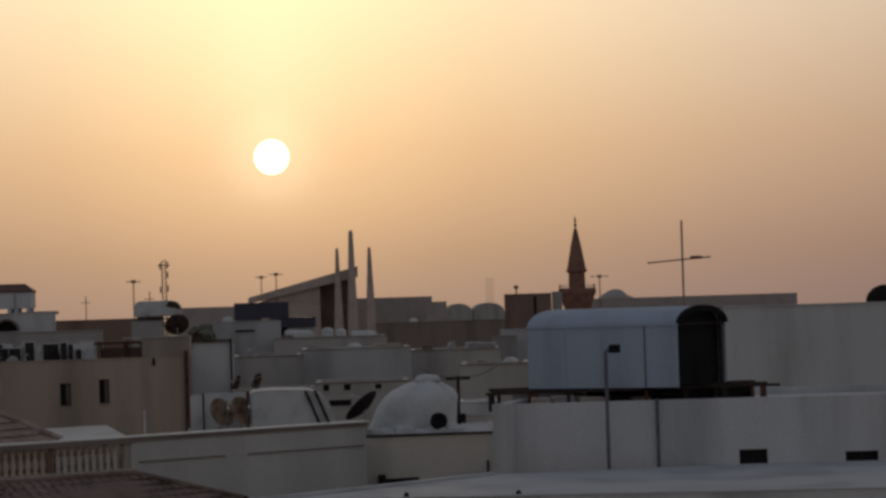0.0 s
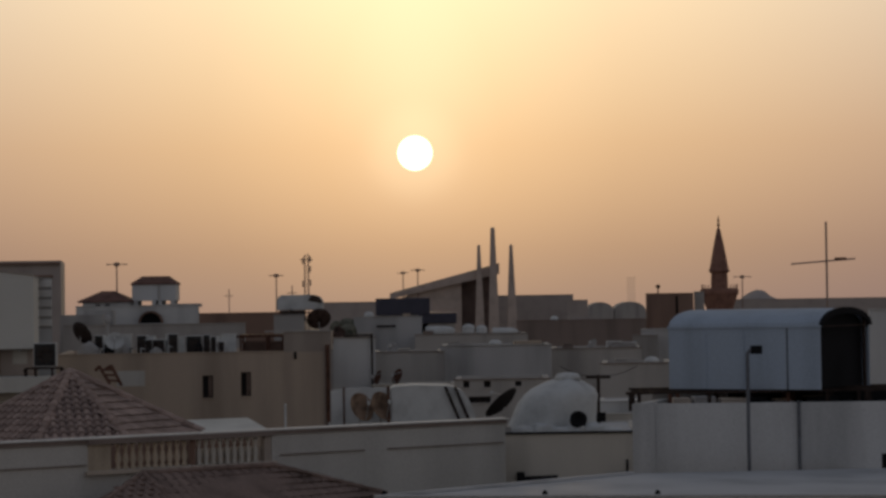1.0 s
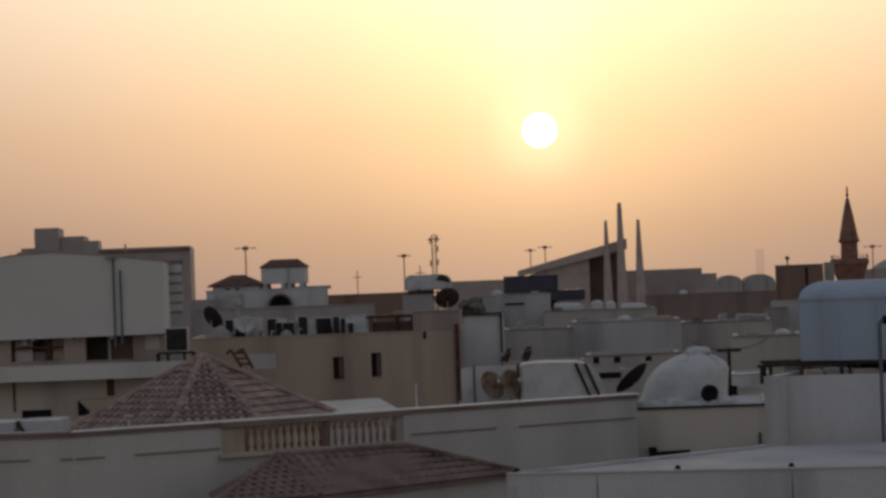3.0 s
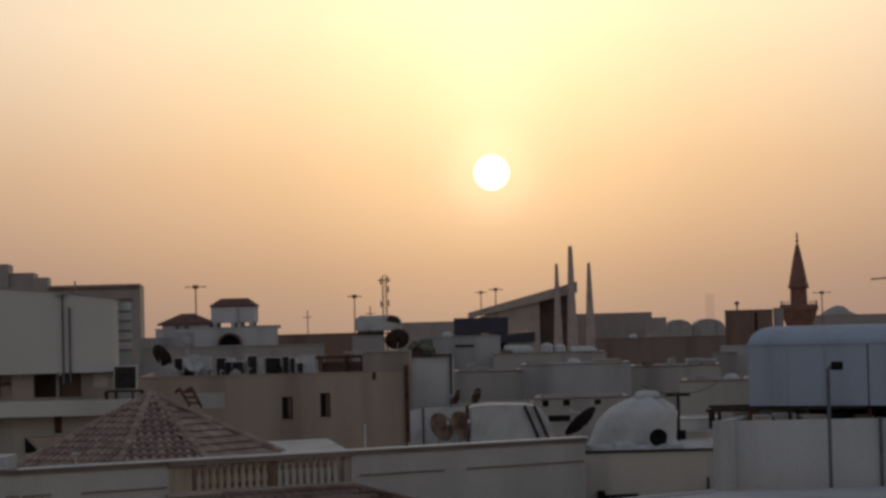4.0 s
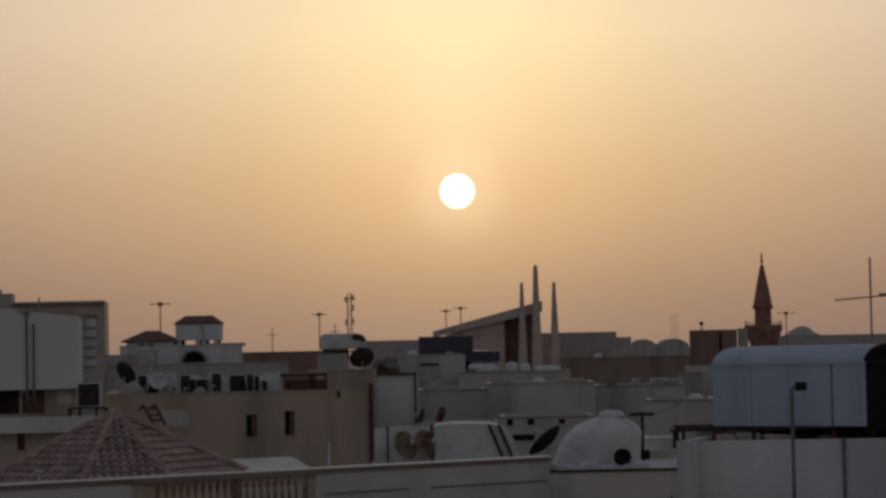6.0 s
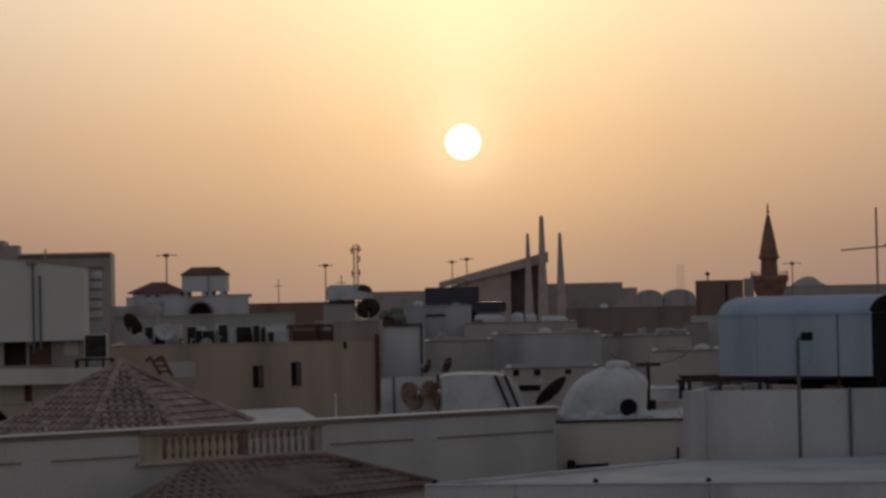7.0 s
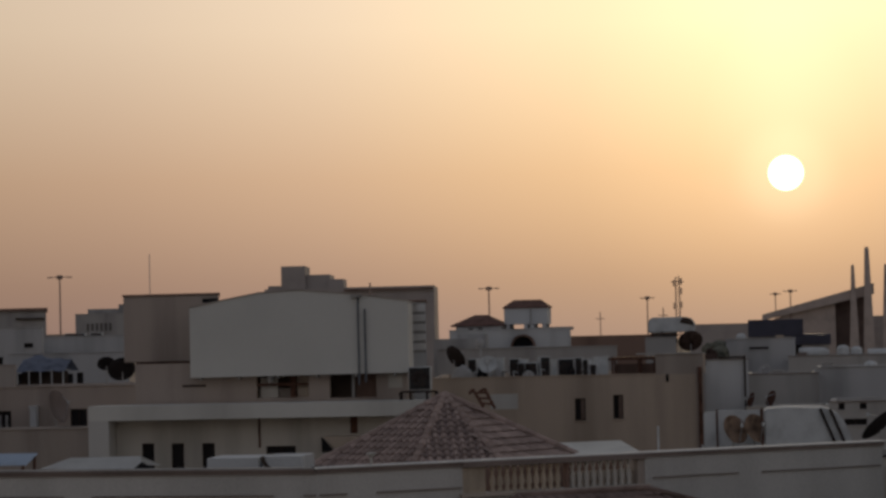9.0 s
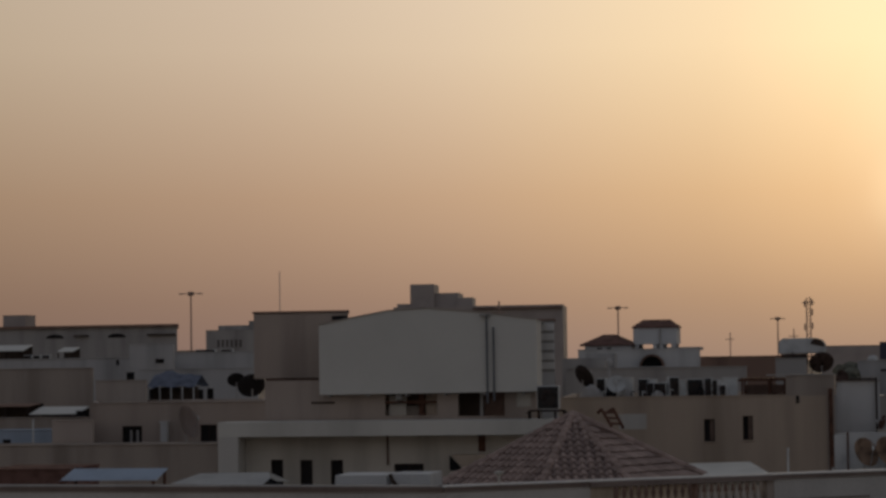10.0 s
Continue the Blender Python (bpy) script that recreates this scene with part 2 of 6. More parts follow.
def pierced(w, z0, z1, holes, thick=0.25):
    """An upright wall from x 0 to w with openings (x0, x1, z0, z1) right through it; its outer face lies at y = 0."""
    bm = bmesh.new()
    xs = sorted({0.0, w, *(v for h in holes for v in h[:2])})
    zs = sorted({z0, z1, *(v for h in holes for v in h[2:])})

    def solid(i, k):
        if not (0 <= i < len(xs) - 1 and 0 <= k < len(zs) - 1):
            return False
        cx, cz = (xs[i] + xs[i + 1]) / 2, (zs[k] + zs[k + 1]) / 2
        return not any(a < cx < b and c < cz < d for a, b, c, d in holes)

    for i in range(len(xs) - 1):
        for k in range(len(zs) - 1):
            if not solid(i, k):
                continue
            a, b, c, d = xs[i], xs[i + 1], zs[k], zs[k + 1]
            quads = [((a, 0, c), (b, 0, c), (b, 0, d), (a, 0, d)), ((a, thick, c), (a, thick, d), (b, thick, d), (b, thick, c))]
            if not solid(i - 1, k):
                quads.append(((a, 0, c), (a, 0, d), (a, thick, d), (a, thick, c)))
            if not solid(i + 1, k):
                quads.append(((b, 0, c), (b, thick, c), (b, thick, d), (b, 0, d)))
            if not solid(i, k - 1):
                quads.append(((a, 0, c), (a, thick, c), (b, thick, c), (b, 0, c)))
            if not solid(i, k + 1):
                quads.append(((a, 0, d), (b, 0, d), (b, thick, d), (a, thick, d)))
            for q in quads:
                bm.faces.new([bm.verts.new(v) for v in q])
    bmesh.ops.remove_doubles(bm, verts=bm.verts[:], dist=0.0005)
    return bm


def slanted(bm, k):
    """The plan's side lines run off square by k metres a metre."""
    for v in bm.verts:
        v.co.x += k * v.co.y
    return bm


def house(name, label, p0, p1, deep, top, mat, windows=(), parapet=0.35, base=0.0, coping=True, category="house", group="", roof_mat=None, coping_mat=None, skew=True, glass=None):
    """A flat-roofed block whose front runs from p0 to p1 (x, y): walls, a roof slab behind a parapet, a coping and window openings (from, to along the front, sill, head)."""
    d = Vector((p1[0] - p0[0], p1[1] - p0[1], 0))
    w = d.length
    k = (p0[0] + p1[0]) / (p0[1] + p1[1]) if skew else 0.0
    h = thing(name, label, category, Matrix.Translation((p0[0], p0[1], base)) @ Matrix.Rotation(math.atan2(d.y, d.x), 4, "Z"), group)
    hi = top - base
    part("wall", pierced(w, 0, hi, [(a, b, c - base, e - base) for a, b, c, e in windows]), mat, h)
    side = bmesh.new()
    box(side, 0, 0.25, 0.25, deep, 0, hi)
    part("wall", slanted(side, k), mat, h)
    part("wall", slanted(boxes((w - 0.25, w, 0.25, deep, 0, hi)), k), mat, h)
    part("wall", slanted(boxes((0.25, w - 0.25, deep - 0.25, deep, 0, hi)), k), mat, h)
    part("roof", slanted(boxes((0.25, w - 0.25, 0.25, deep - 0.25, hi - parapet - 0.2, hi - parapet)), k), roof_mat or SCREED, h, "pale flat roof slab")
    if coping:
        part("coping", slanted(boxes((-0.05, w + 0.05, -0.06, 0.3, hi, hi + 0.045)), k), coping_mat or mat, h)
    for a, b, c, e in windows:
        c, e = c - base, e - base
        pane = part("window", boxes((a, b, 0.16, 0.18, c, e)), glass or DARK_GLASS, h, "dark glazed window")
        f = 0.05
        fb = boxes((a, a + f, 0.1, 0.16, c, e), (b - f, b, 0.1, 0.16, c, e), (a + f, b - f, 0.1, 0.16, c, c + f), (a + f, b - f, 0.1, 0.16, e - f, e))
        if b - a > 0.75:
            box(fb, (a + b) / 2 - f / 2, (a + b) / 2 + f / 2, 0.1, 0.16, c + f, e - f)
        part("window_frame", fb, glass or DARK_STEEL, pane)
        part("window_sill", boxes((a - 0.06, b + 0.06, -0.05, 0.1, c - 0.06, c - 0.002)), mat, pane)
    return h


# ---- ground ----
gb = bmesh.new()
bmesh.ops.create_grid(gb, x_segments=8, y_segments=8, size=4500)
tagged(part("ground", gb, SAND, None), "flat sandy ground between the houses", "ground", kind="structure")

# ---- the villa in front: long roof wall with a balustrade ----
WALL_TOP = 10.63
BEND, END = (-11.2, 61.9), (3.9, 71.8)


def front_villa():
    d = Vector((END[0] - BEND[0], END[1] - BEND[1], 0))
    w = d.length
    v = thing("villa", "long white villa roof wall with cornice, panels and balustrade", "house",
              Matrix.Translation((BEND[0], BEND[1], 0)) @ Matrix.Rotation(math.atan2(d.y, d.x), 4, "Z"))
    def along(x):
        return (x - BEND[0]) / d.x * w
    b0, b1 = along(-7.67), along(-2.9)
    hole = (b0, b1, WALL_TOP - 0.85, WALL_TOP - 0.15)
    part("wall", pierced(w, 0, WALL_TOP - 0.02, [hole], 0.3), VILLA, v)
    part("coping", boxes((0.0, w, 0.01, 0.29, WALL_TOP - 0.018, WALL_TOP + 0.005), (-0.1, w + 0.08, -0.10, 0.36, WALL_TOP + 0.005, WALL_TOP + 0.045)), BRIGHT, v, "pale slab coping")
    # The coping's shadow line is painted as a thin brown band.
    part("cornice", boxes((-0.05, b0 - 0.02, -0.05, -0.002, WALL_TOP - 0.12, WALL_TOP + 0.003)), DUSK_BROWN, v, "thin band painted as shade under the coping")
    part("cornice", boxes((b1 + 0.02, w + 0.03, -0.05, -0.002, WALL_TOP - 0.11, WALL_TOP + 0.003)), DUSK_BROWN, v, "thin band painted as shade under the coping")
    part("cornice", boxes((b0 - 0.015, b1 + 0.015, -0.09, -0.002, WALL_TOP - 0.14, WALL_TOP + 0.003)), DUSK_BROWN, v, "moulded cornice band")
    part("wall", boxes((w - 0.3, w, 0.3, 9, 0, WALL_TOP - 1.15)), VILLA, v)
    # Brown so that the darkness between the balusters is in its colour.
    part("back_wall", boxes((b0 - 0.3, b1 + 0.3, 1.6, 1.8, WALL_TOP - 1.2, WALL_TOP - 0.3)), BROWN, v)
    part("roof", boxes((0.0, w - 0.3, 0.3, 12, WALL_TOP - 1.5, WALL_TOP - 1.2)), SCREED, v)
    # sunk panels between broad flat pilasters
    panels = [(0.02, along(-10.52)), (along(-9.8), b0 - 0.05), (b1 + 0.25, along(-0.32)), (along(0.34), w - 0.1)]
    # A thin brown strip paints the shade at each panel's upper edge.
    for a, b in panels:
        part("panel_shade_line", boxes((a, b, -0.05, -0.002, WALL_TOP - 0.70, WALL_TOP - 0.668)), DUSK_BROWN, v)
    for k in range(4):
        part("blind_baluster", boxes((0.1 + 0.147 * k, 0.16 + 0.147 * k, -0.014, -0.002, WALL_TOP - 0.62, WALL_TOP - 0.2)), VILLA, v)
    ends = [0.0] + [q for p in panels for q in p] + [w]
    for a, b in zip(ends[::2], ends[1::2]):
        if b - a > 0.12 and not a < b0 < b:
            part("pilaster", boxes((a + 0.01, b - 0.01, -0.006, -0.002, 0, WALL_TOP - 0.27)), VILLA, v)
    part("ledge", boxes((b0 - 0.1, b1 + 0.1, -0.14, 0.34, WALL_TOP - 0.95, WALL_TOP - 0.853)), SANDY, v, "pale projecting ledge under the balusters")
    # balusters in two bays
    mid = (b0 + b1) / 2 + 0.42
    part("pier", boxes((b1 - 0.22, b1, 0.02, 0.28, WALL_TOP - 0.85, WALL_TOP - 0.15)), TAUPE, v)
    part("back_board", boxes((mid + 0.07, b1 - 0.225, 0.24, 0.28, WALL_TOP - 0.85, WALL_TOP - 0.42)), SANDY, v, "pale board behind the balusters")
    # Thin brown strip for the dark slot between the bays.
    part("pier", boxes((mid - 0.035, mid + 0.035, 0.06, 0.28, WALL_TOP - 0.85, WALL_TOP - 0.15)), BROWN, v)
    part("pier", boxes((b0, b0 + 0.7, 0.02, 0.28, WALL_TOP - 0.85, WALL_TOP - 0.15)), OCHRE, v)
    profile = [(0.075, 0), (0.075, 0.06), (0.04, 0.1), (0.085, 0.24), (0.07, 0.36), (0.035, 0.5), (0.06, 0.57), (0.06, 0.63), (0.075, 0.64), (0.075, 0.7)]
    first = part("baluster", lathe(bmesh.new(), profile, 10), OCHRE, v, smooth=True)
    spots = [b0 + 0.98 + 0.225 * k for k in range(40)]
    spots = [s for s in spots if s < b1 - 0.3 and abs(s - mid) > 0.1]
    for k, s in enumerate(spots):
        o = first if k == 0 else first.copy()
        if k:
            scene.collection.objects.link(o)
        o.location = (s, 0.15, WALL_TOP - 0.85)
        if s > mid:
            o.material_slots[0].link = "OBJECT"
            o.material_slots[0].material = CREAM
    return v


front_villa()


def left_wall():
    p0, p1 = (-27.0, 63.6), BEND
    d = Vector((p1[0] - p0[0], p1[1] - p0[1], 0))
    w = d.length
    v = thing("roof_wall", "grey-white plastered roof wall with a moulded coping", "wall", Matrix.Translation((p0[0], p0[1], 0)) @ Matrix.Rotation(math.atan2(d.y, d.x), 4, "Z"))
    part("wall", boxes((0, w - 0.004, 0, 0.3, 0, WALL_TOP - 0.02)), VILLA, v)
    part("coping", boxes((0, w - 0.11, 0.01, 0.29, WALL_TOP - 0.018, WALL_TOP + 0.005), (0, w - 0.11, -0.10, 0.36, WALL_TOP + 0.005, WALL_TOP + 0.045)), GREY, v, "stained grey slab coping")
    # Brown bands carry the shadow below the coping in their colour.
    part("cornice", boxes((0, w - 0.06, -0.05, -0.002, WALL_TOP - 0.13, WALL_TOP + 0.003), (0, w - 0.06, -0.08, -0.052, WALL_TOP - 0.05, WALL_TOP + 0.003)), DUSK_BROWN, v, "thin band painted as shade under the coping")
    # Shade at the panel edges, painted as thin brown strips.
    for a, b in ((1.0, 4.6), (5.4, 8.8), (9.6, 14.67), (15.49, w - 0.06)):
        part("panel_shade_line", boxes((a, b, -0.05, -0.002, WALL_TOP - 0.70, WALL_TOP - 0.668)), DUSK_BROWN, v)
    for k in range(2):
        part("blind_baluster", boxes((15.6 + 0.147 * k, 15.66 + 0.147 * k, -0.014, -0.002, WALL_TOP - 0.62, WALL_TOP - 0.2)), VILLA, v)
    for a, b in ((4.7, 5.3), (8.9, 9.5), (14.75, 15.4)):
        part("pilaster", boxes((a, b, -0.006, -0.002, 0, WALL_TOP - 0.16)), VILLA, v)
    part("roof", boxes((0, w, 0.3, 12, WALL_TOP - 1.5, WALL_TOP - 1.2)), SCREED, v)
    return v


left_wall()
wl = thing("wall_lamp", "small pale lamp with a flared shade on the roof wall coping", "lamp", Matrix.Translation((-9.93, 62.85, WALL_TOP + 0.046)))
part("stem", lathe(bmesh.new(), [(0.05, 0), (0.035, 0.03), (0.03, 0.2)], 8), CREAM, wl)
part("shade", lathe(bmesh.new(), [(0.04, 0.201), (0.14, 0.28), (0.13, 0.31), (0.03, 0.33)], 10), CREAM, wl)


# ---- tiled roofs ----
def tile_mesh(w, length, mat=None, curve=0.5, lift=0.045, closed=False):
    """A curved clay tile, its upper end at the origin, running down -y; its mouth may be mortared shut."""
    bm = bmesh.new()
    arc = [(-0.5, -0.03), (-0.33, -0.03), (-0.28, 0.18), (-0.12, 0.34), (0.12, 0.34), (0.28, 0.18), (0.33, -0.03), (0.5, -0.03)]
    rows = []
    for y, up in ((0.0, 0.0), (-length * 1.06, lift)):
        rows.append([bm.verts.new((x * w, y, z * w * curve + up)) for x, z in arc])
    low = [bm.verts.new((v.co.x, v.co.y + 0.01, lift - 0.035 if closed else v.co.z - 0.022)) for v in rows[1]]
    for i in range(len(arc) - 1):
        bm.faces.new((rows[0][i], rows[1][i], rows[1][i + 1], rows[0][i + 1]))
        bm.faces.new((rows[1][i], low[i], low[i + 1], rows[1][i + 1]))
    me = bpy.data.meshes.new("tile")
    bm.to_mesh(me)
    bm.free()
    me.materials.append(mat or TILE)
    return me


def lay_tiles(parent, inverse, me, w, length, e0, e1, r0, r1):
    """Rows of tiles on the slope between the eave e0-e1 and the ridge r0-r1 (world places)."""
    e0, e1, r0, r1 = Vector(e0), Vector(e1), Vector(r0), Vector(r1)
    xdir = (e1 - e0).normalized()
    n = xdir.cross((r0 + r1) / 2 - (e0 + e1) / 2).normalized()
    ydir = n.cross(xdir)
    rise = ((r0 - e0).dot(ydir) + (r1 - e1).dot(ydir)) / 2
    rows = max(1, round(rise / length))
    rot = Matrix((xdir, ydir, n)).transposed().to_4x4()
    for k in range(rows):
        t = (k + 0.35) / rows
        a, b = e0.lerp(r0, t), e1.lerp(r1, t)
        span = (b - a).length
        half = max(0, int((span / w - 1) / 2 + 0.75))
        for i in range(-half, half + 1):
            s = 0.5 + i * w / span
            o = new("tile", me)
            o.parent = parent
            p = a.lerp(b, s) + ydir * (rise / rows * 0.65) + n * 0.03
            jitter = Matrix.Rotation(random.uniform(-0.03, 0.03), 4, "Z")
            o.matrix_basis = inverse @ Matrix.Translation(p) @ rot @ jitter


def ridge_caps(name, line, parent, inverse, r=0.14, mat=None):
    """A row of half-round caps along a hip or ridge."""
    a, b = Vector(line[0]), Vector(line[1])
    n = max(2, round((b - a).length / 0.36))
    step = (b - a).length / n
    bm = tube(bmesh.new(), (0, 0, 0), (0, 0, step * 1.12), r, 10, r * 0.82)
    me = bpy.data.meshes.new(name)
    bm.to_mesh(me)
    bm.free()
    me.materials.append(mat or TILE)
    turn = (b - a).to_track_quat("Z", "Y").to_matrix().to_4x4()
    for k in range(n):
        cap = new(name, me)
        cap.parent = parent
        cap.matrix_basis = inverse @ Matrix.Translation(a.lerp(b, k / n)) @ turn


def pavilion():
    """Eight-sided tiled roof over a stair head behind the roof wall."""
    cx, cy = -9.71, 77.0
    apex_z, eave_z, r = 12.09, 9.95, 4.6
    m = Matrix.Translation((cx, cy, 0))
    inv = m.inverted()
    pv = thing("pavilion", "eight-sided pavilion with a red-brown clay tile roof", "pavilion", m)
    turn = radians(12)
    corner = [turn + radians(45 * k + 18.5 if k % 2 == 0 else 45 * (k + 1) - 18.5) for k in range(8)]
    ring = [Vector((cx + r * sin(q), cy - r * cos(q), eave_z)) for q in corner]
    apex = Vector((cx, cy, apex_z))
    body = bmesh.new()
    lathe(body, [(r * 0.9, 8.6), (r * 0.9, eave_z - 0.05)], 8)
    part("wall", body, CREAM, pv)
    bed = bmesh.new()
    lo = [bed.verts.new(inv @ q) for q in ring]
    under = [bed.verts.new(inv @ q - Vector((0, 0, 0.12))) for q in ring]
    top = bed.verts.new(inv @ apex)
    for k in range(8):
        j = (k + 1) % 8
        bed.faces.new((lo[k], lo[j], top))
        bed.faces.new((lo[k], under[k], under[j], lo[j]))
    bed.faces.new(under)
    roof = part("roof", bed, TILE_BED, pv, "red-brown clay tile roof")
    me, wide = tile_mesh(0.27, 0.38, curve=0.85, lift=0.05), tile_mesh(0.42, 0.44, curve=0.14, lift=0.05)
    for k in (5, 6, 7, 0, 1):
        j = (k + 1) % 8
        lay_tiles(roof, inv, *((wide, 0.42, 0.44) if k in (5, 0, 1) else (me, 0.27, 0.38)), ring[k], ring[j], ring[k].lerp(apex, 0.93), ring[j].lerp(apex, 0.93))
    for k in (6, 7, 0, 1, 2):
        ridge_caps("ridge_cap", (ring[k] + Vector((0, 0, 0.06)), apex + Vector((0, 0, 0.06))), roof, inv)
    cap = bmesh.new()
    lathe(cap, [(0.3, -0.12), (0.22, 0.06), (0.1, 0.13), (0.02, 0.16)], 10, (0, 0, apex_z))
    part("finial", cap, TILE, pv, smooth=True)


pavilion()


def low_roof():
    """Hipped tile roof over a veranda below the roof wall."""
    a, b, c = Vector((-7.38, 59.9, 8.83)), Vector((-4.81, 61.0, 8.83)), Vector((0.3, 66.5, 8.83))
    r1, r2 = Vector((-6.08, 62.95, 9.75)), Vector((-2.79, 65.35, 9.75))
    back_a, back_c = Vector((-8.0, 63.6, 8.83)), Vector((-0.9, 68.2, 8.83))
    m = Matrix.Translation((-4, 63, 0))
    inv = m.inverted()
    lr = thing("veranda", "veranda with a low hipped brown tile roof and white fascia", "veranda", m)
    bed = bmesh.new()
    va, vb, vc, v1, v2, wa, wc = (bed.verts.new(inv @ q - Vector((0, 0, 0.02))) for q in (a, b, c, r1, r2, back_a, back_c))
    for q in ((va, vb, v1), (vb, vc, v2, v1), (vc, wc, v2), (wa, va, v1), (v1, v2, wc, wa)):
        bed.faces.new(q)
    ua, ub, uc = (bed.verts.new(inv @ (q - Vector((0, 0, 0.1)))) for q in (a, b, c))
    bed.faces.new((va, ua, ub, vb))
    bed.faces.new((vb, ub, uc, vc))
    roof = part("roof", bed, WORN_TILE, lr, "weathered brown tile roof")
    me, flat = tile_mesh(0.27, 0.30, WORN_TILE, 0.34, 0.03, True), tile_mesh(0.31, 0.34, WORN_TILE, 0.12, 0.012)
    lay_tiles(roof, inv, me, 0.27, 0.30, a, b, r1.lerp(a, 0.04), r1.lerp(b, 0.04))
    lay_tiles(roof, inv, flat, 0.31, 0.34, b, c, r1, r2)
    lay_tiles(roof, inv, me, 0.27, 0.30, c, back_c, r2.lerp(c, 0.04), r2.lerp(back_c, 0.04))
    up = Vector((0, 0, 0.05))
    for p, q in ((a, r1), (b, r1), (c, r2), (r1, r2)):
        ridge_caps("ridge_cap", (p + up, q + up), roof, inv, 0.08, WORN_TILE)
    # white fascia and the wall below, with a dark slot under it
    def strip(p, q, z0, z1, back, name, mat):
        d = (q - p).normalized()
        n = Vector((-d.y, d.x, 0))
        bm = bmesh.new()
        outline = [p + n * back, q + n * back, q + n * (back + 0.25), p + n * (back + 0.25)]
        lo = [bm.verts.new(inv @ Vector((k.x, k.y, z0))) for k in outline]
        hi = [bm.verts.new(inv @ Vector((k.x, k.y, z1))) for k in outline]
        bm.faces.new(lo[::-1])
        bm.faces.new(hi)
        for i in range(4):
            j = (i + 1) % 4
            bm.faces.new((lo[i], lo[j], hi[j], hi[i]))
        part(name, bm, mat, lr)
    strip(a, b, 7.75, 8.74, 0.22, "fascia", VILLA)
    strip(b, c, 7.93, 8.74, 0.22, "fascia", VILLA)
    strip(a, b, 0, 7.745, 0.35, "wall", VILLA)
    strip(b, c, 0, 8.6, 1.6, "wall", BROWN)


low_roof()

# ---- white block in front, with the higher block and the shelter on it ----
BLOCK_TOP = 9.45


def front_block():
    b = thing("white_outbuilding", "low white rendered outbuilding with a flat screeded roof", "outbuilding", Matrix.Translation((-0.05, 57.95, 0)))
    plan = [(0, 0), (2.17, -0.41), (6.73, -1.25), (18, -3.4), (18, 7.6), (7.1, 6.85)]
    bm = bmesh.new()
    lo = [bm.verts.new((x, y, BLOCK_TOP - 0.25)) for x, y in plan]
    hi = [bm.verts.new((x, y, BLOCK_TOP - 0.015)) for x, y in plan]
    bm.faces.new(lo[::-1])
    bm.faces.new(hi)
    for i in range(6):
        bm.faces.new((lo[i], lo[(i + 1) % 6], hi[(i + 1) % 6], hi[i]))
    part("roof", bm, SCREED, b, "pale screeded roof, swept and stained")
    def slab(p, q, z0, z1, out, mat, name, cut=0.0):
        p, q = Vector((*p, 0)), Vector((*q, 0))
        d = (q - p).normalized()
        n = Vector((d.y, -d.x, 0))
        p, q = p + d * cut, q - d * cut
        w = bmesh.new()
        foot = [p + n * out, q + n * out, q - n * 0.2, p - n * 0.2]
        l0 = [w.verts.new((k.x, k.y, z0)) for k in foot]
        h0 = [w.verts.new((k.x, k.y, z1)) for k in foot]
        w.faces.new(l0[::-1])
        w.faces.new(h0)
        for i in range(4):
            w.faces.new((l0[i], l0[(i + 1) % 4], h0[(i + 1) % 4], h0[i]))
        part(name, w, mat, b)
    for p, q in zip(plan[:3], plan[1:4]):
        slab(p, q, 0, BLOCK_TOP, 0.02, WHITE, "wall", 0.015)
        slab(p, q, BLOCK_TOP + 0.002, BLOCK_TOP + 0.045, 0.05, SCREED, "edge_trim")
    slab(plan[5], plan[0], 0, BLOCK_TOP - 0.26, 0.0, WHITE, "wall")
    slab(plan[5], plan[0], BLOCK_TOP - 0.01, BLOCK_TOP + 0.06, 0.0, SCREED, "kerb", 0.3)
    for x, y in ((4.1, -0.5), (6.75, -1.0), (0.25, 0.25)):
        part("anchor", lathe(bmesh.new(), [(0.07, BLOCK_TOP - 0.012), (0.07, BLOCK_TOP + 0.08), (0.03, BLOCK_TOP + 0.14)], 8, (x, y, 0)), BLACK, b, "small dark roof anchor")
    return b


front_block()
HX, HY = 7.1, 66.0
BOX_TOP = 11.26


def right_block():
    b = house("water_tower_block", "tall white plastered roof block with stained joints", (HX, HY), (HX + 14.5, HY - 1.8), 7.0, BOX_TOP, WHITE,
              windows=[(6.773, 7.551, BOX_TOP - 2.32, BOX_TOP - 1.42), (9.684, 10.587, BOX_TOP - 2.45, BOX_TOP - 1.55)],
              parapet=0.2, coping=False, category="building")
    part("corner_pier", boxes((0, 0.62, -0.05, -0.002, 0, BOX_TOP + 0.02)), WHITE, b)
    part("downpipe", tubes(0.045, ((4.55, -0.06, BOX_TOP - 5), (4.55, -0.06, BOX_TOP + 0.05))), DULL_STEEL, b)


right_block()


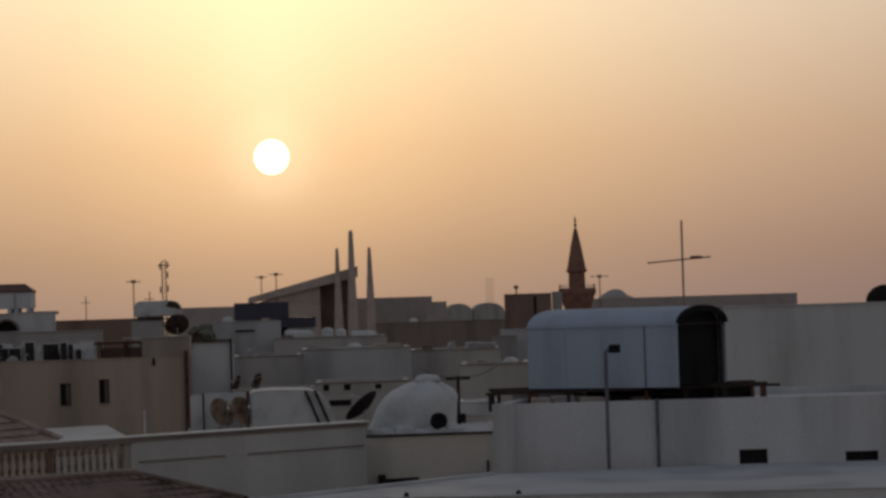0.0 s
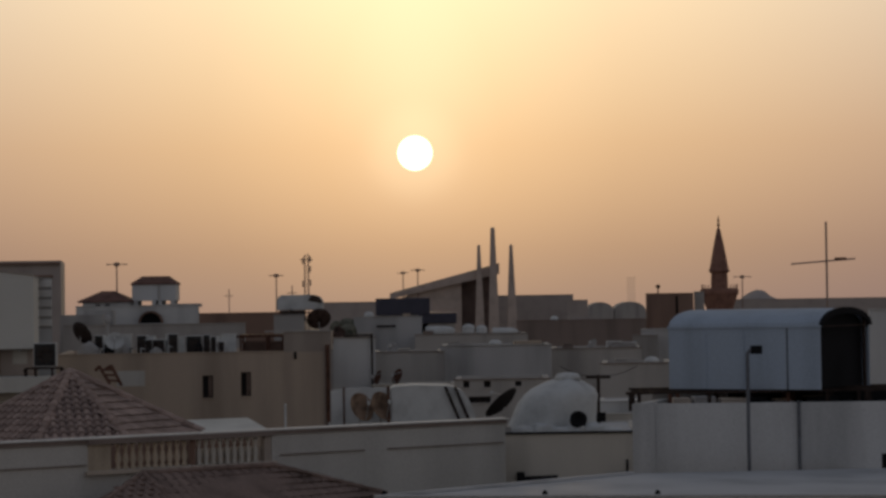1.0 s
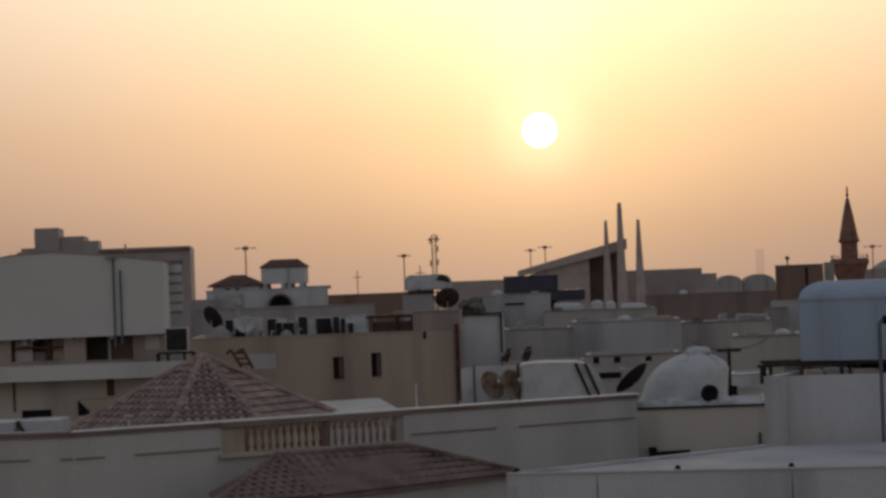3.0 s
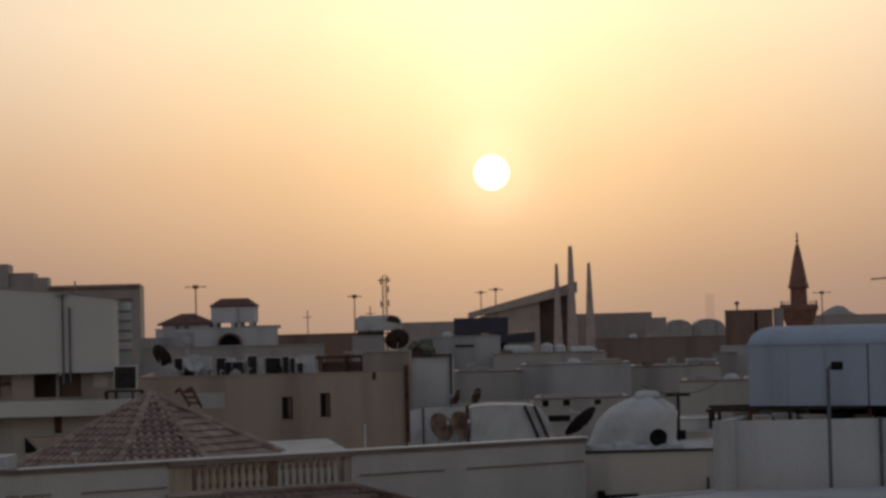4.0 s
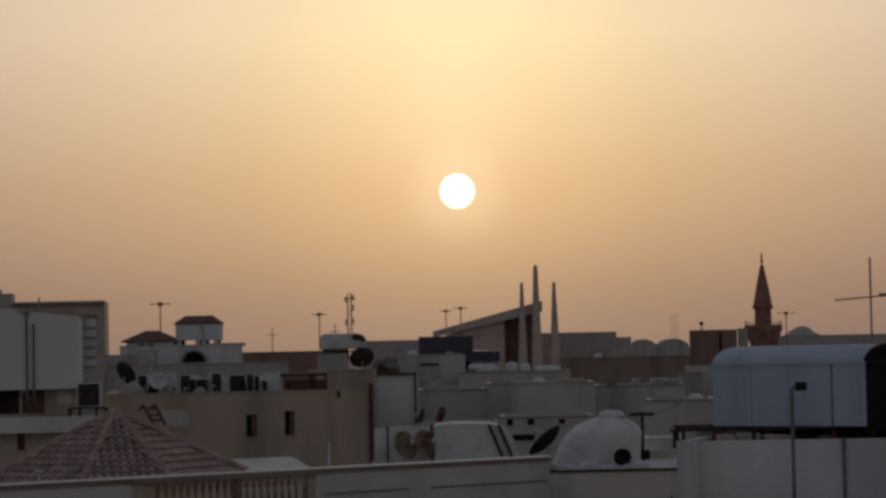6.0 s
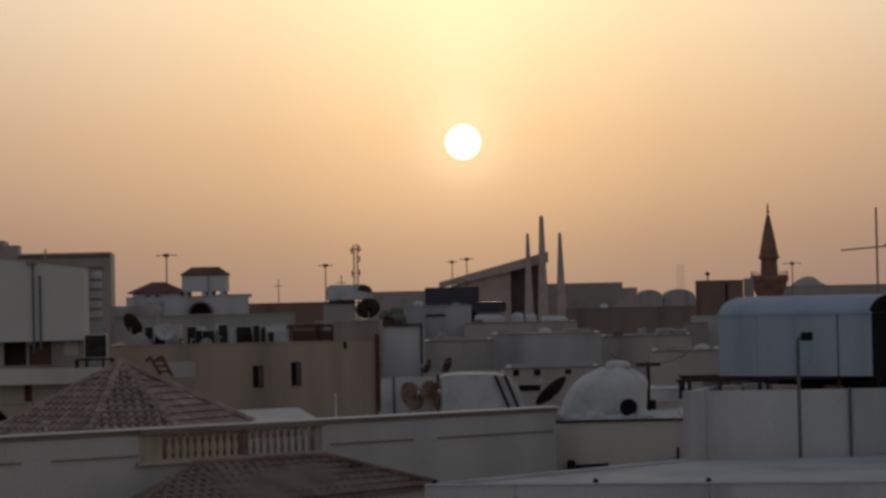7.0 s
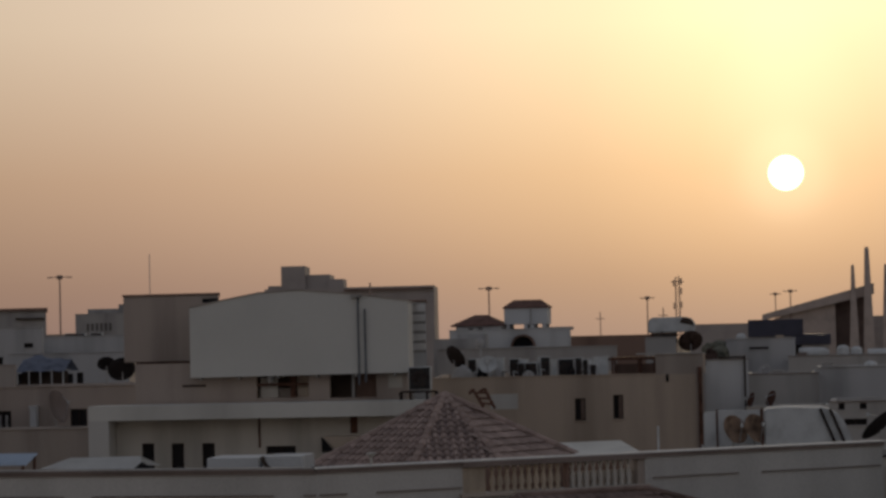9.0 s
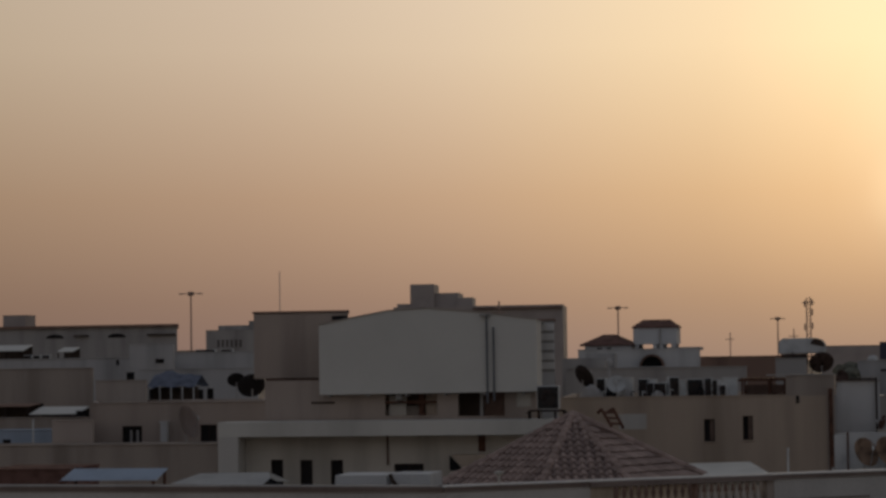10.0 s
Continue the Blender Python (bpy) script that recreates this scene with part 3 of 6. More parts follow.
def shelter():
    """Barrel-roofed sheet-metal shelter on a steel frame, open at one end."""
    a = radians(33)
    span, length, wall_h, crown = 3.7, 4.62, 1.74, 0.5
    base = 11.59
    x, y = 8.41, 68.2
    m = Matrix.Translation((x, y, base)) @ Matrix.Rotation(-a, 4, "Z")
    s = thing("roof_shelter", "pale blue sheet-metal shelter with barrel roof, open at one end", "shelter", m)
    t = 0.05
    def skin(x0, x1, inset):
        pts = [(inset, 0.0), (inset, wall_h)]
        for k in range(1, 14):
            q = pi * k / 14
            pts.append((span / 2 - (span / 2 - inset) * cos(q), wall_h + (crown - inset) * sin(q)))
        return pts + [(span - inset, wall_h), (span - inset, 0.0)]
    outer, inner = skin(0, length, 0.0), skin(0, length, t)
    bm = bmesh.new()
    def sheet(pts, x0, x1):
        g0, g1 = [bm.verts.new((x0, y, z)) for y, z in pts], [bm.verts.new((x1, y, z)) for y, z in pts]
        for i in range(len(pts) - 1):
            bm.faces.new((g0[i], g1[i], g1[i + 1], g0[i + 1]))
        return g0, g1
    o0, o1 = sheet(outer, 0, length)
    i0, i1 = sheet(inner, t, length)
    for i in range(len(outer) - 1):
        bm.faces.new((o1[i], i1[i], i1[i + 1], o1[i + 1]))
    bm.faces.new(o0)
    bm.faces.new(i0[::-1])
    part("shell", bm, BLUE_SHEET, s, "pale blue sheet metal")
    for q, mat in ((1.15, BLUE_SHEET), (2.3, BLUE_SHEET), (3.62, DULL_STEEL)):
        part("seam", boxes((q, q + 0.04, -0.018, -0.002, 0, wall_h)), mat, s)
    part("eave_trim", boxes((-0.03, length + 0.05, -0.035, -0.002, wall_h - 0.03, wall_h + 0.03)), BLUE_SHEET, s)
    # a black sheet painting the shade inside, the rim and the lower end board
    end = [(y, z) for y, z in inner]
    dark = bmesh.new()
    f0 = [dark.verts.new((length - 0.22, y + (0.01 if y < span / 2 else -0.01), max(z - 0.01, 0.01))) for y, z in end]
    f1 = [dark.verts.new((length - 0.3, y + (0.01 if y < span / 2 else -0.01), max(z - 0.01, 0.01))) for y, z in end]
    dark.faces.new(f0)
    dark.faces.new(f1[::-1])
    part("inside_shade", dark, BLACK, s, "black sheet for the shade inside the open end")
    part("tie_bar", boxes((length - 0.06, length - 0.01, 0.05, span - 0.05, wall_h - 0.02, wall_h + 0.02)), DARK_STEEL, s)
    part("end_post", tubes(0.06, ((length - 0.05, span - 0.3, 0), (length - 0.05, span - 0.3, wall_h + 0.3))), DARK_STEEL, s)
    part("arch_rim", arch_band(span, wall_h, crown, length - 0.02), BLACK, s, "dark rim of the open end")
    frame_h = base - (BOX_TOP - 0.2)
    fr = thing("steel_frame", "rusty steel frame under the sheet-metal shelter", "frame", Matrix.Translation((HX, 66.35, BOX_TOP - 0.2)))
    for yy, xa in ((0.0, -0.12), (1.6, 0.3), (3.2, 0.3)):
        part("beam", boxes((xa, 8.2, yy, yy + 0.14, frame_h - 0.08, frame_h - 0.004)), DARK_STEEL, fr)
        for k in range(8):
            xx = xa + 0.12 + 1.1 * k
            part("post", boxes((xx - 0.05, xx + 0.05, yy + 0.02, yy + 0.12, 0, frame_h - 0.082)), RUST if k % 3 == 1 else DARK_STEEL, fr)
    # Added sheet: the dark slot under the shelter is put into its colour.
    part("back_board", boxes((3.2, 8.2, 3.36, 3.4, 0, frame_h - 0.14)), BLACK, fr, "black sheet for the dark slot behind the frame")
    part("back_board", boxes((1.0, 3.19, 3.36, 3.4, 0, frame_h - 0.14)), GREY, fr, "pale board behind the frame")
    for xa, xb, h, mat in ((1.25, 1.75, 0.3, SANDY), (1.85, 2.45, 0.34, GREY), (2.6, 3.3, 0.28, SANDY), (3.45, 3.9, 0.32, BLACK), (4.1, 4.6, 0.24, DUSK_BROWN), (5.0, 5.9, 0.3, BLACK)):
        part("crate", boxes((xa, xb, 0.5, 1.3, 0, h), bevel=0.02), mat, fr, "box stored under the shelter")
    return s


def arch_band(span, wall_h, crown, length):
    bm = bmesh.new()
    last = None
    for k in range(15):
        q = pi * k / 14
        ring = [bm.verts.new((length + e, span / 2 - (span / 2 + g) * cos(q), wall_h + (crown + g) * sin(q))) for e, g in ((0.0, 0.03), (0.1, 0.03), (0.1, -0.16), (0.0, -0.16))]
        if last:
            for i in range(4):
                bm.faces.new((last[i], last[(i + 1) % 4], ring[(i + 1) % 4], ring[i]))
        last = ring
    return bm


shelter()


def flood_lamp():
    x, z = 10.19, 12.74
    f = thing("flood_lamp", "flood lamp on a bent galvanised pole", "lamp", Matrix.Translation((x, 65.2, 0)))
    part("pole", tubes(0.05, ((0, 0, BOX_TOP - 4), (0, 0, z - 0.1)), ((0, 0, z - 0.1), (0.12, 0, z)), ((0.12, 0, z), (0.2, 0, z))), DULL_STEEL, f)
    part("lamp_head", boxes((0.1, 0.4, -0.12, 0.1, z - 0.13, z + 0.1), bevel=0.02), BLACK, f, "black lamp head")


flood_lamp()


def aerial():
    x, y = 13.71, 72.0
    z0, z1 = BOX_TOP - 0.22, 16.43
    a = thing("aerial", "rusty aerial mast with a long cross boom", "aerial", Matrix.Translation((x, y, 0)))
    part("mast", tubes(0.032, ((0, 0, z0), (0, 0, z1))), FAR_STEEL, a)
    zb = 15.22
    part("boom", tubes(0.024, ((-1.082, 0, zb - 0.06), (0.873, 0, zb + 0.08))), FAR_STEEL, a)
    part("bracket", boxes((0.25, 0.6, -0.05, 0.05, zb + 0.03, zb + 0.12)), RUST, a)


aerial()

# ---- tanks and dishes behind the roof wall ----
tank_house = house("tank_house", "cream rendered house carrying the water tanks", (4.52, 84), (9.32, 84), 9, 9.52, CREAM, parapet=0.05, coping=False)
part("roof_edge", boxes((0, 4.75, -0.08, 0.3, 9.52 + 0.003, 9.58)), BLACK, tank_house, "thin dark roof edge")
part("pipe_run", tubes(0.055, ((0.6, -0.12, 7.99), (1.85, -0.12, 8.03)), ((0.7, -0.2, 7.91), (1.95, -0.2, 7.95))), BLACK, tank_house, "dark pipes along the wall")
part("valve_box", boxes((0.42, 0.68, -0.3, -0.003, 7.85, 8.21), bevel=0.02), BLACK, tank_house)
part("pipe_run", tubes(0.04, ((3.4, -0.1, 8.06), (4.3, -0.1, 8.14)), ((4.3, -0.1, 8.14), (4.3, -0.1, 8.59))), BLACK, tank_house)
house("low_house", "cream flat-roofed house behind the long roof wall", (-1.97, 83), (4.41, 83), 9, 9.36, CREAM, parapet=0.1, coping=False)
DECK = 9.36 - 0.1


COVER_Z = 9.52 - 0.05


def covered_tank():
    """Big water tank under a lashed white sheet, with a hatch on top."""
    t = thing("water_tank", "big domed white water tank under a creased sheet", "water tank", Matrix.Translation((6.51, 86.8, COVER_Z)))
    r, h = 1.428, 1.877
    bm = bmesh.new()
    seg, rows = 40, [(1.10, 0), (1.03, 0.12), (1.01, 0.3), (1.0, 0.52), (0.95, 0.70), (0.82, 0.82), (0.56, 0.93), (0.36, 0.985), (0.3, 1.0)]
    rings = []
    for q, z in rows:
        ring = []
        for k in range(seg):
            a = 2 * pi * k / seg
            crease = 1 + 0.06 * noise.noise((cos(a) * 2.2, sin(a) * 2.2, z * 3)) + 0.016 * sin(a * 9 + z * 4) + 0.012 * sin(a * 17 - z * 7)
            lean = -0.22 * r * max(0, 0.8 - z) * (1 if cos(a) < 0 else 0.0)
            drift = 0.5 * z ** 1.5 if cos(a) < 0.2 else 0.5 * z ** 1.5 * (1.0 - 0.25 * cos(a))
            ring.append(bm.verts.new((q * r * crease * cos(a) + lean + drift, q * r * crease * sin(a), h * z * (1 + 0.02 * sin(3 * a)))))
        rings.append(ring)
    for lo, hi in zip(rings, rings[1:]):
        for k in range(seg):
            bm.faces.new((lo[k], lo[(k + 1) % seg], hi[(k + 1) % seg], hi[k]))
    bm.faces.new(rings[0][::-1])
    bm.faces.new(rings[-1])
    part("cover", bm, GRP, t, "creased white sheet", smooth=True)
    part("hatch", lathe(bmesh.new(), [(r * 0.33, h - 0.03), (r * 0.32, h + 0.1), (r * 0.26, h + 0.2), (r * 0.1, h + 0.24)], 20, (0.5, 0, 0)), GRP, t, smooth=True)


covered_tank()


def lump(label, name, x, y, z, sx, sy, sz, mat, seed, category):
    t = thing(name, label, category, Matrix.Translation((x, y, z)))
    bm = bmesh.new()
    bmesh.ops.create_icosphere(bm, subdivisions=3, radius=1)
    for v in bm.verts:
        k = 1 + 0.3 * noise.noise(v.co * 1.7 + Vector((seed, 0, 0))) + 0.14 * noise.noise(v.co * 4.5 + Vector((0, seed, 0)))
        v.co = Vector((v.co.x * sx * k, v.co.y * sy * k, max(0, v.co.z * sz * k + sz * 0.5)))
    part("body", bm, mat, t, smooth=True)


for px, w, h, seed in ((5.3, 0.6, 0.2, 1), (5.95, 0.5, 0.26, 2), (6.6, 0.55, 0.17, 5), (7.2, 0.5, 0.22, 6), (8.2, 0.7, 0.14, 3), (7.78, 0.5, 0.24, 4)):
    lump("crumpled white sheet bundle beside the tank", "sheet_bundle", px, 84.9, COVER_Z, w, 0.4, h, GRP, seed, "bundle")


def tyre(x, y, z, r):
    t = thing("tyre", "old black tyre leaning beside the tank", "tyre", Matrix.Translation((x, y, z)) @ Matrix.Rotation(radians(66), 4, "X"))
    part("tread", lathe(bmesh.new(), [(r * 0.55, -0.1), (r * 0.9, -0.13), (r, -0.07), (r, 0.07), (r * 0.9, 0.13), (r * 0.55, 0.1), (r * 0.5, 0.0)], 24), BLACK, t, smooth=True)


tyre(7.2, 84.75, COVER_Z + 0.5, 0.31)


def cable_post():
    x, y = 8.23, 88.0
    z = 11.45
    t = thing("cable_post", "short post with a crossbar carrying cables", "post", Matrix.Translation((x, y, COVER_Z)))
    part("post", tubes(0.06, ((0, 0, 0), (0, 0, z - COVER_Z))), DARK_STEEL, t)
    part("crossbar", boxes((-0.45, 0.45, -0.05, 0.05, z - COVER_Z - 0.14, z - COVER_Z - 0.04)), DARK_STEEL, t)
    for xa, za, xb, zb in ((6.84 - x, 11.79 - COVER_Z, 0, z - COVER_Z), (0, z - COVER_Z, 9.68 - x, 11.77 - COVER_Z)):
        bm, last = bmesh.new(), None
        for k in range(9):
            f = k / 8
            p = (xa + (xb - xa) * f, 0, za + (zb - za) * f - 0.15 * 4 * f * (1 - f))
            if last:
                tube(bm, last, p, 0.012, 5)
            last = p
        part("cable", bm, BLACK, t)
    part("box", boxes((-0.12, 0.25, -0.1, 0.1, 0.25, 0.6)), BLACK, t)


cable_post()


def frame_tank(label, x0, x1, y, z0, z1):
    """White sheet-metal tank box with a rounded top, a dark hatch and legs."""
    t = thing("water_tank", label, "water tank", Matrix.Translation((x0, y, z0)))
    w, h = x1 - x0, z1 - z0
    line = [(0, 0.1), (0.06, 0.0), (w - 0.1, 0.0), (w, 0.12), (w, h * 0.6), (w - 0.22, h * 0.88), (w - 0.6, h), (0.3, h), (0.06, h * 0.86), (0, h * 0.6)]
    bm = prism(bmesh.new(), line, 0, 1.6)
    bmesh.ops.bevel(bm, geom=[e for e in bm.edges if abs(e.verts[0].co.y - e.verts[1].co.y) < 1e-4], offset=0.08, segments=2, affect="EDGES")
    part("shell", bm, GRP, t)
    part("hatch", prism(bmesh.new(), [(w - 1.0, h * 0.62), (w - 0.08, h * 0.42), (w - 0.1, h * 0.66), (w - 0.35, h * 0.9), (w - 0.8, h * 0.98)], -0.04, 0.1), SHADE, t, "dark folded hatch")
    # The shade under the tank, painted as a dark sheet.
    part("under_shade", boxes((0.3, w * 0.62, 0.15, 0.25, -0.72, -0.004)), SHADE, t, "dark sheet for the shade below the tank")
    for x in (0.2, w * 0.5, w - 0.3):
        part("leg", boxes((x - 0.07, x + 0.07, 0.2, 1.4, -0.75, -0.003)), RUST, t)
    part("pipe", tubes(0.04, ((w * 0.3, -0.08, 0.1), (w * 0.3, -0.08, -0.75)), ((w * 0.3, -0.08, -0.2), (w * 0.8, -0.08, -0.2)), seg=6), DARK_STEEL, t)


def shoulder_tank():
    """White tank with a sloping rounded shoulder and a ladder of two rails on it."""
    x0, x1 = 0.55, 3.43
    top = 11.27 - DECK
    t = thing("water_tank", "white water tank with a sloping end and dark ladder rails", "water tank", Matrix.Translation((x0, 84, DECK)))
    w = x1 - x0
    line = [(0, 0), (w + 0.16, 0), (w + 0.16, 0.7), (w + 0.08, 1.05), (w - 0.1, top - 0.55), (w - 0.32, top - 0.24), (w - 0.6, top - 0.06), (w - 0.9, top), (0.7, top + 0.03), (0.1, top - 0.02), (0.0, top - 0.1)]
    bm = prism(bmesh.new(), line, 0, 2.4)
    bmesh.ops.bevel(bm, geom=[e for e in bm.edges if abs(e.verts[0].co.y - e.verts[1].co.y) < 1e-4], offset=0.05, segments=2, affect="EDGES")
    part("shell", bm, GRP, t)
    for dx in (-0.95, -0.62):
        part("rail", tubes(0.05, ((w + dx, -0.08, top - 0.04), (w + dx + 0.62, -0.08, 0.45)), seg=8), DARK_STEEL, t, "dark ladder rail")
    part("corner_post", boxes((-0.1, -0.02, -0.05, 0.05, 0, top + 0.02)), RUST, t)


shoulder_tank()


def dish(label, place, r, azim, elev, mat, mast=1.0, group=""):
    """Satellite dish: bowl, rim, arm with feed, and a mast down to the roof."""
    d = thing("satellite_dish", label, "satellite dish", Matrix.Translation(place), group)
    aim = Matrix.Rotation(radians(azim), 4, "Z") @ Matrix.Rotation(radians(90 - elev), 4, "X")
    bm = lathe(bmesh.new(), [(0.02, 0.0), (r * 0.35, r * 0.03), (r * 0.7, r * 0.13), (r, r * 0.27), (r * 1.02, r * 0.27), (r * 1.02, r * 0.24), (r * 0.7, r * 0.09), (r * 0.3, -0.02)], 24)
    bmesh.ops.transform(bm, matrix=aim, verts=bm.verts[:])
    part("bowl", bm, mat, d, smooth=True)
    f = aim @ Vector((0, 0, r * 0.95))
    part("feed_arm", tubes(0.018, (aim @ Vector((0, -r * 0.95, r * 0.25)), f), (aim @ Vector((r * 0.7, r * 0.6, r * 0.25)), f)), STEEL, d)
    part("feed", lathe(bmesh.new(), [(0.05, -0.06), (0.06, 0.0), (0.04, 0.07)], 8, tuple(f)), GRP, d)
    part("mast", tubes(0.035, ((0, 0.06, -mast), (0, 0.06, 0))), STEEL, d)
    return d


def panel_box():
    x0, x1 = -1.55, 0.47
    top = 11.21 - DECK
    t = thing("panel_enclosure", "white panelled roof enclosure with dark posts", "enclosure", Matrix.Translation((x0, 85, DECK)))
    w = x1 - x0
    for a, b in ((0.0, 0.42), (0.5, w - 0.05)):
        part("panel", boxes((a, b, 0, 0.06, 0, top - (0.1 if a == 0 else 0.0)), bevel=0.01), GRP, t)
    for a in (0.43, w - 0.04):
        part("post", boxes((a, a + 0.06, -0.04, 0.08, 0, top + 0.03)), RUST, t)
    part("pipe", tubes(0.04, ((-0.06, -0.1, 0), (-0.06, -0.1, 0.75))), GRP, t)
    part("back_wall", boxes((0, w, 2.0, 2.1, 0, top - 0.1)), GRP, t)


panel_box()
dish("rusty brown satellite dish standing on the roof deck", (-0.53, 84.2, 10.52), 0.52, 44, 22, DISH_BROWN, 10.52 - DECK, "brown dishes")
dish("rusty brown satellite dish beside another one", (0.2, 84.2, 10.55), 0.52, 44, 22, DISH_BROWN, 10.55 - DECK, "brown dishes")
dish("dark satellite dish tilted to the sky", (4.57, 84.6, 10.5), 0.70, -118, 45, DISH_DARK, 10.5 - COVER_Z, "")
part("plinth", boxes((-0.15, 0.15, -0.1, 0.2, -0.02, 0.3)), GREY, thing("plinth_block", "small grey plinth under a dish", "plinth", Matrix.Translation((4.63, 84.6, COVER_Z))))

# ---- brown-tan house with the rooftop units ----
TAN_Y = 110.0
tan_top = 12.08
tan_x0 = -14.59
tan_house = house("tan_house", "tan plastered house with two narrow windows and a crowded roof", (tan_x0, TAN_Y), (-1.96, TAN_Y), 14, tan_top, TAN,
                  windows=[(-7.87 - tan_x0, -7.38 - tan_x0, 10.04, 11.06),
                           (-6.11 - tan_x0, -5.65 - tan_x0, 10.09, 11.19)], parapet=0.25, coping=False)
for a, c, e in ((-7.6, 10.09, 11.01), (-5.86, 10.14, 11.14)):
    part("shutter", boxes((a - tan_x0, a + 0.16 - tan_x0, 0.04, 0.09, c, e)), CURTAIN, tan_house, "half-closed brown shutter")
part("coping", boxes((-0.05, -4.135 - tan_x0, -0.04, 0.3, tan_top + 0.002, tan_top + 0.05)), TAN, tan_house)
part("upper_wall", boxes((-4.13 - tan_x0, -1.96 - tan_x0, 0.0, 5, tan_top, 13.0)), TAUPE, tan_house, "greyer raised wall end")
part("coping", boxes((-5.0 - tan_x0, -1.9 - tan_x0, -0.06, 0.3, 13.002, 13.06)), PALE, tan_house, "thin pale coping")
part("downpipe", tubes(0.09, ((-2.13 - tan_x0, -0.1, 0), (-2.13 - tan_x0, -0.1, 12.39))), RUST, tan_house, "rusty brown downpipe")
# Darker strip paints the shaded side wall at the corner.
part("corner_shade_strip", boxes((-2.32 - tan_x0, -1.955 - tan_x0, -0.008, -0.002, 0, 12.5)), UMBER, tan_house, "wall corner with the side wall's shade painted on")
part("vent", boxes((-3.67 - tan_x0, -3.55 - tan_x0, -0.06, -0.002, 11.75, 12.08)), BLACK, tan_house)


def cooling_unit(label, x, y, z, w=0.85, h=0.8, d=0.4, face=GRILLE, stand=0.0, turn=0.0, group="rooftop cooling units"):
    """Outdoor air-conditioning unit: casing, recessed grille with a fan guard, feet."""
    u = thing("cooling_unit", label, "air conditioner", Matrix.Translation((x, y, z)) @ Matrix.Rotation(radians(turn), 4, "Z"), group)
    part("casing", boxes((-w / 2, w / 2, 0.02, d, stand + 0.06, stand + h), bevel=0.02), GRP, u)
    part("grille", boxes((-w / 2 + 0.035, w / 2 - 0.035, -0.005, 0.017, stand + 0.09, stand + h - 0.04)), face, u, "dark grille")
    ring = bmesh.new()
    c = stand + h * 0.52
    for r in (0.12, 0.22, 0.3):
        for k in range(12):
            q0, q1 = 2 * pi * k / 12, 2 * pi * (k + 1) / 12
            tube(ring, (r * cos(q0), -0.02, c + r * sin(q0)), (r * cos(q1), -0.02, c + r * sin(q1)), 0.006, 4)
    part("fan_guard", ring, RUST, u)
    for side in (-1, 1):
        part("foot", boxes((side * (w / 2 - 0.09) - 0.04, side * (w / 2 - 0.09) + 0.04, 0.03, d - 0.02, 0, stand + 0.058)), STEEL, u)
    return u


tan_roof = tan_top - 0.25
for px_x, w, h in ((-8.41, 0.75, 0.95), (-9.3, 0.5, 0.9), (-10.83, 0.5, 0.95), (-7.8, 0.35, 0.95), (-7.43, 0.3, 0.9),
                   (-9.97, 0.6, 0.8), (-12.79, 0.45, 0.9), (-10.46, 0.4, 0.7), (-9.59, 0.45, 0.75), (-7.06, 0.3, 0.6), (-13.13, 0.4, 0.6)):
    cooling_unit("white rooftop cooling unit with dark grille", px_x, 111.2 + random.uniform(0, 1.2), tan_roof, w, (h + 0.22) * random.uniform(0.88, 1.06), turn=random.uniform(-25, 25))
for px_x, w, h in ((-6.79, 0.7, 0.85), (-10.36, 0.35, 0.8), (-11.55, 0.5, 0.9), (-8.99, 0.3, 0.75)):
    c = thing("roof_cabinet", "white metal roof cabinet", "cabinet", Matrix.Translation((px_x, 112.0, tan_roof)))
    part("body", boxes((-w / 2, w / 2, 0, 0.5, 0.04, h + 0.2), bevel=0.03), GRP, c)
    part("lid", boxes((-w / 2 - 0.02, w / 2 + 0.02, -0.02, 0.52, h + 0.203, h + 0.26)), GRP, c)
    part("plinth", boxes((-w / 2 + 0.05, w / 2 - 0.05, 0.05, 0.45, 0, 0.037)), RUST, c)
dish("round white satellite dish on the roof", (-11.92, 110.8, 12.66), 0.42, 0, 25, GRP, 0.9, "roof dishes")
dish("large dark brown satellite dish turned away", (-13.66, 112.0, 13.0), 0.58, 138, 28, DARK_STEEL, 1.3, "roof dishes")


def pergola():
    x0, x1 = -6.32, -4.24
    z1 = 12.83
    p = thing("roof_pergola", "rusty brown pergola with slatted roof on the house roof", "pergola", Matrix.Translation((x0, 113, tan_roof)))
    L, hgt = x1 - x0, z1 - tan_roof
    for xx in (0.05, L * 0.62, L - 0.05):
        part("post", boxes((xx - 0.05, xx + 0.05, 0, 0.1, 0, hgt - 0.1)), RUST, p)
        part("post", boxes((xx - 0.05, xx + 0.05, 2.4, 2.5, 0, hgt - 0.1)), RUST, p)
    part("beam", boxes((-0.15, L + 0.1, -0.05, 0.15, hgt - 0.1, hgt)), RUST, p)
    part("beam", boxes((-0.15, L + 0.1, 2.35, 2.55, hgt - 0.1, hgt)), RUST, p)
    part("back_screen", boxes((0, L, 2.56, 2.6, 0, hgt * 0.7)), BROWN, p)
    for k in range(9):
        part("slat", boxes((L * k / 9, L * k / 9 + 0.1, -0.1, 2.6, hgt + 0.002, hgt + 0.05)), RUST, p)


pergola()

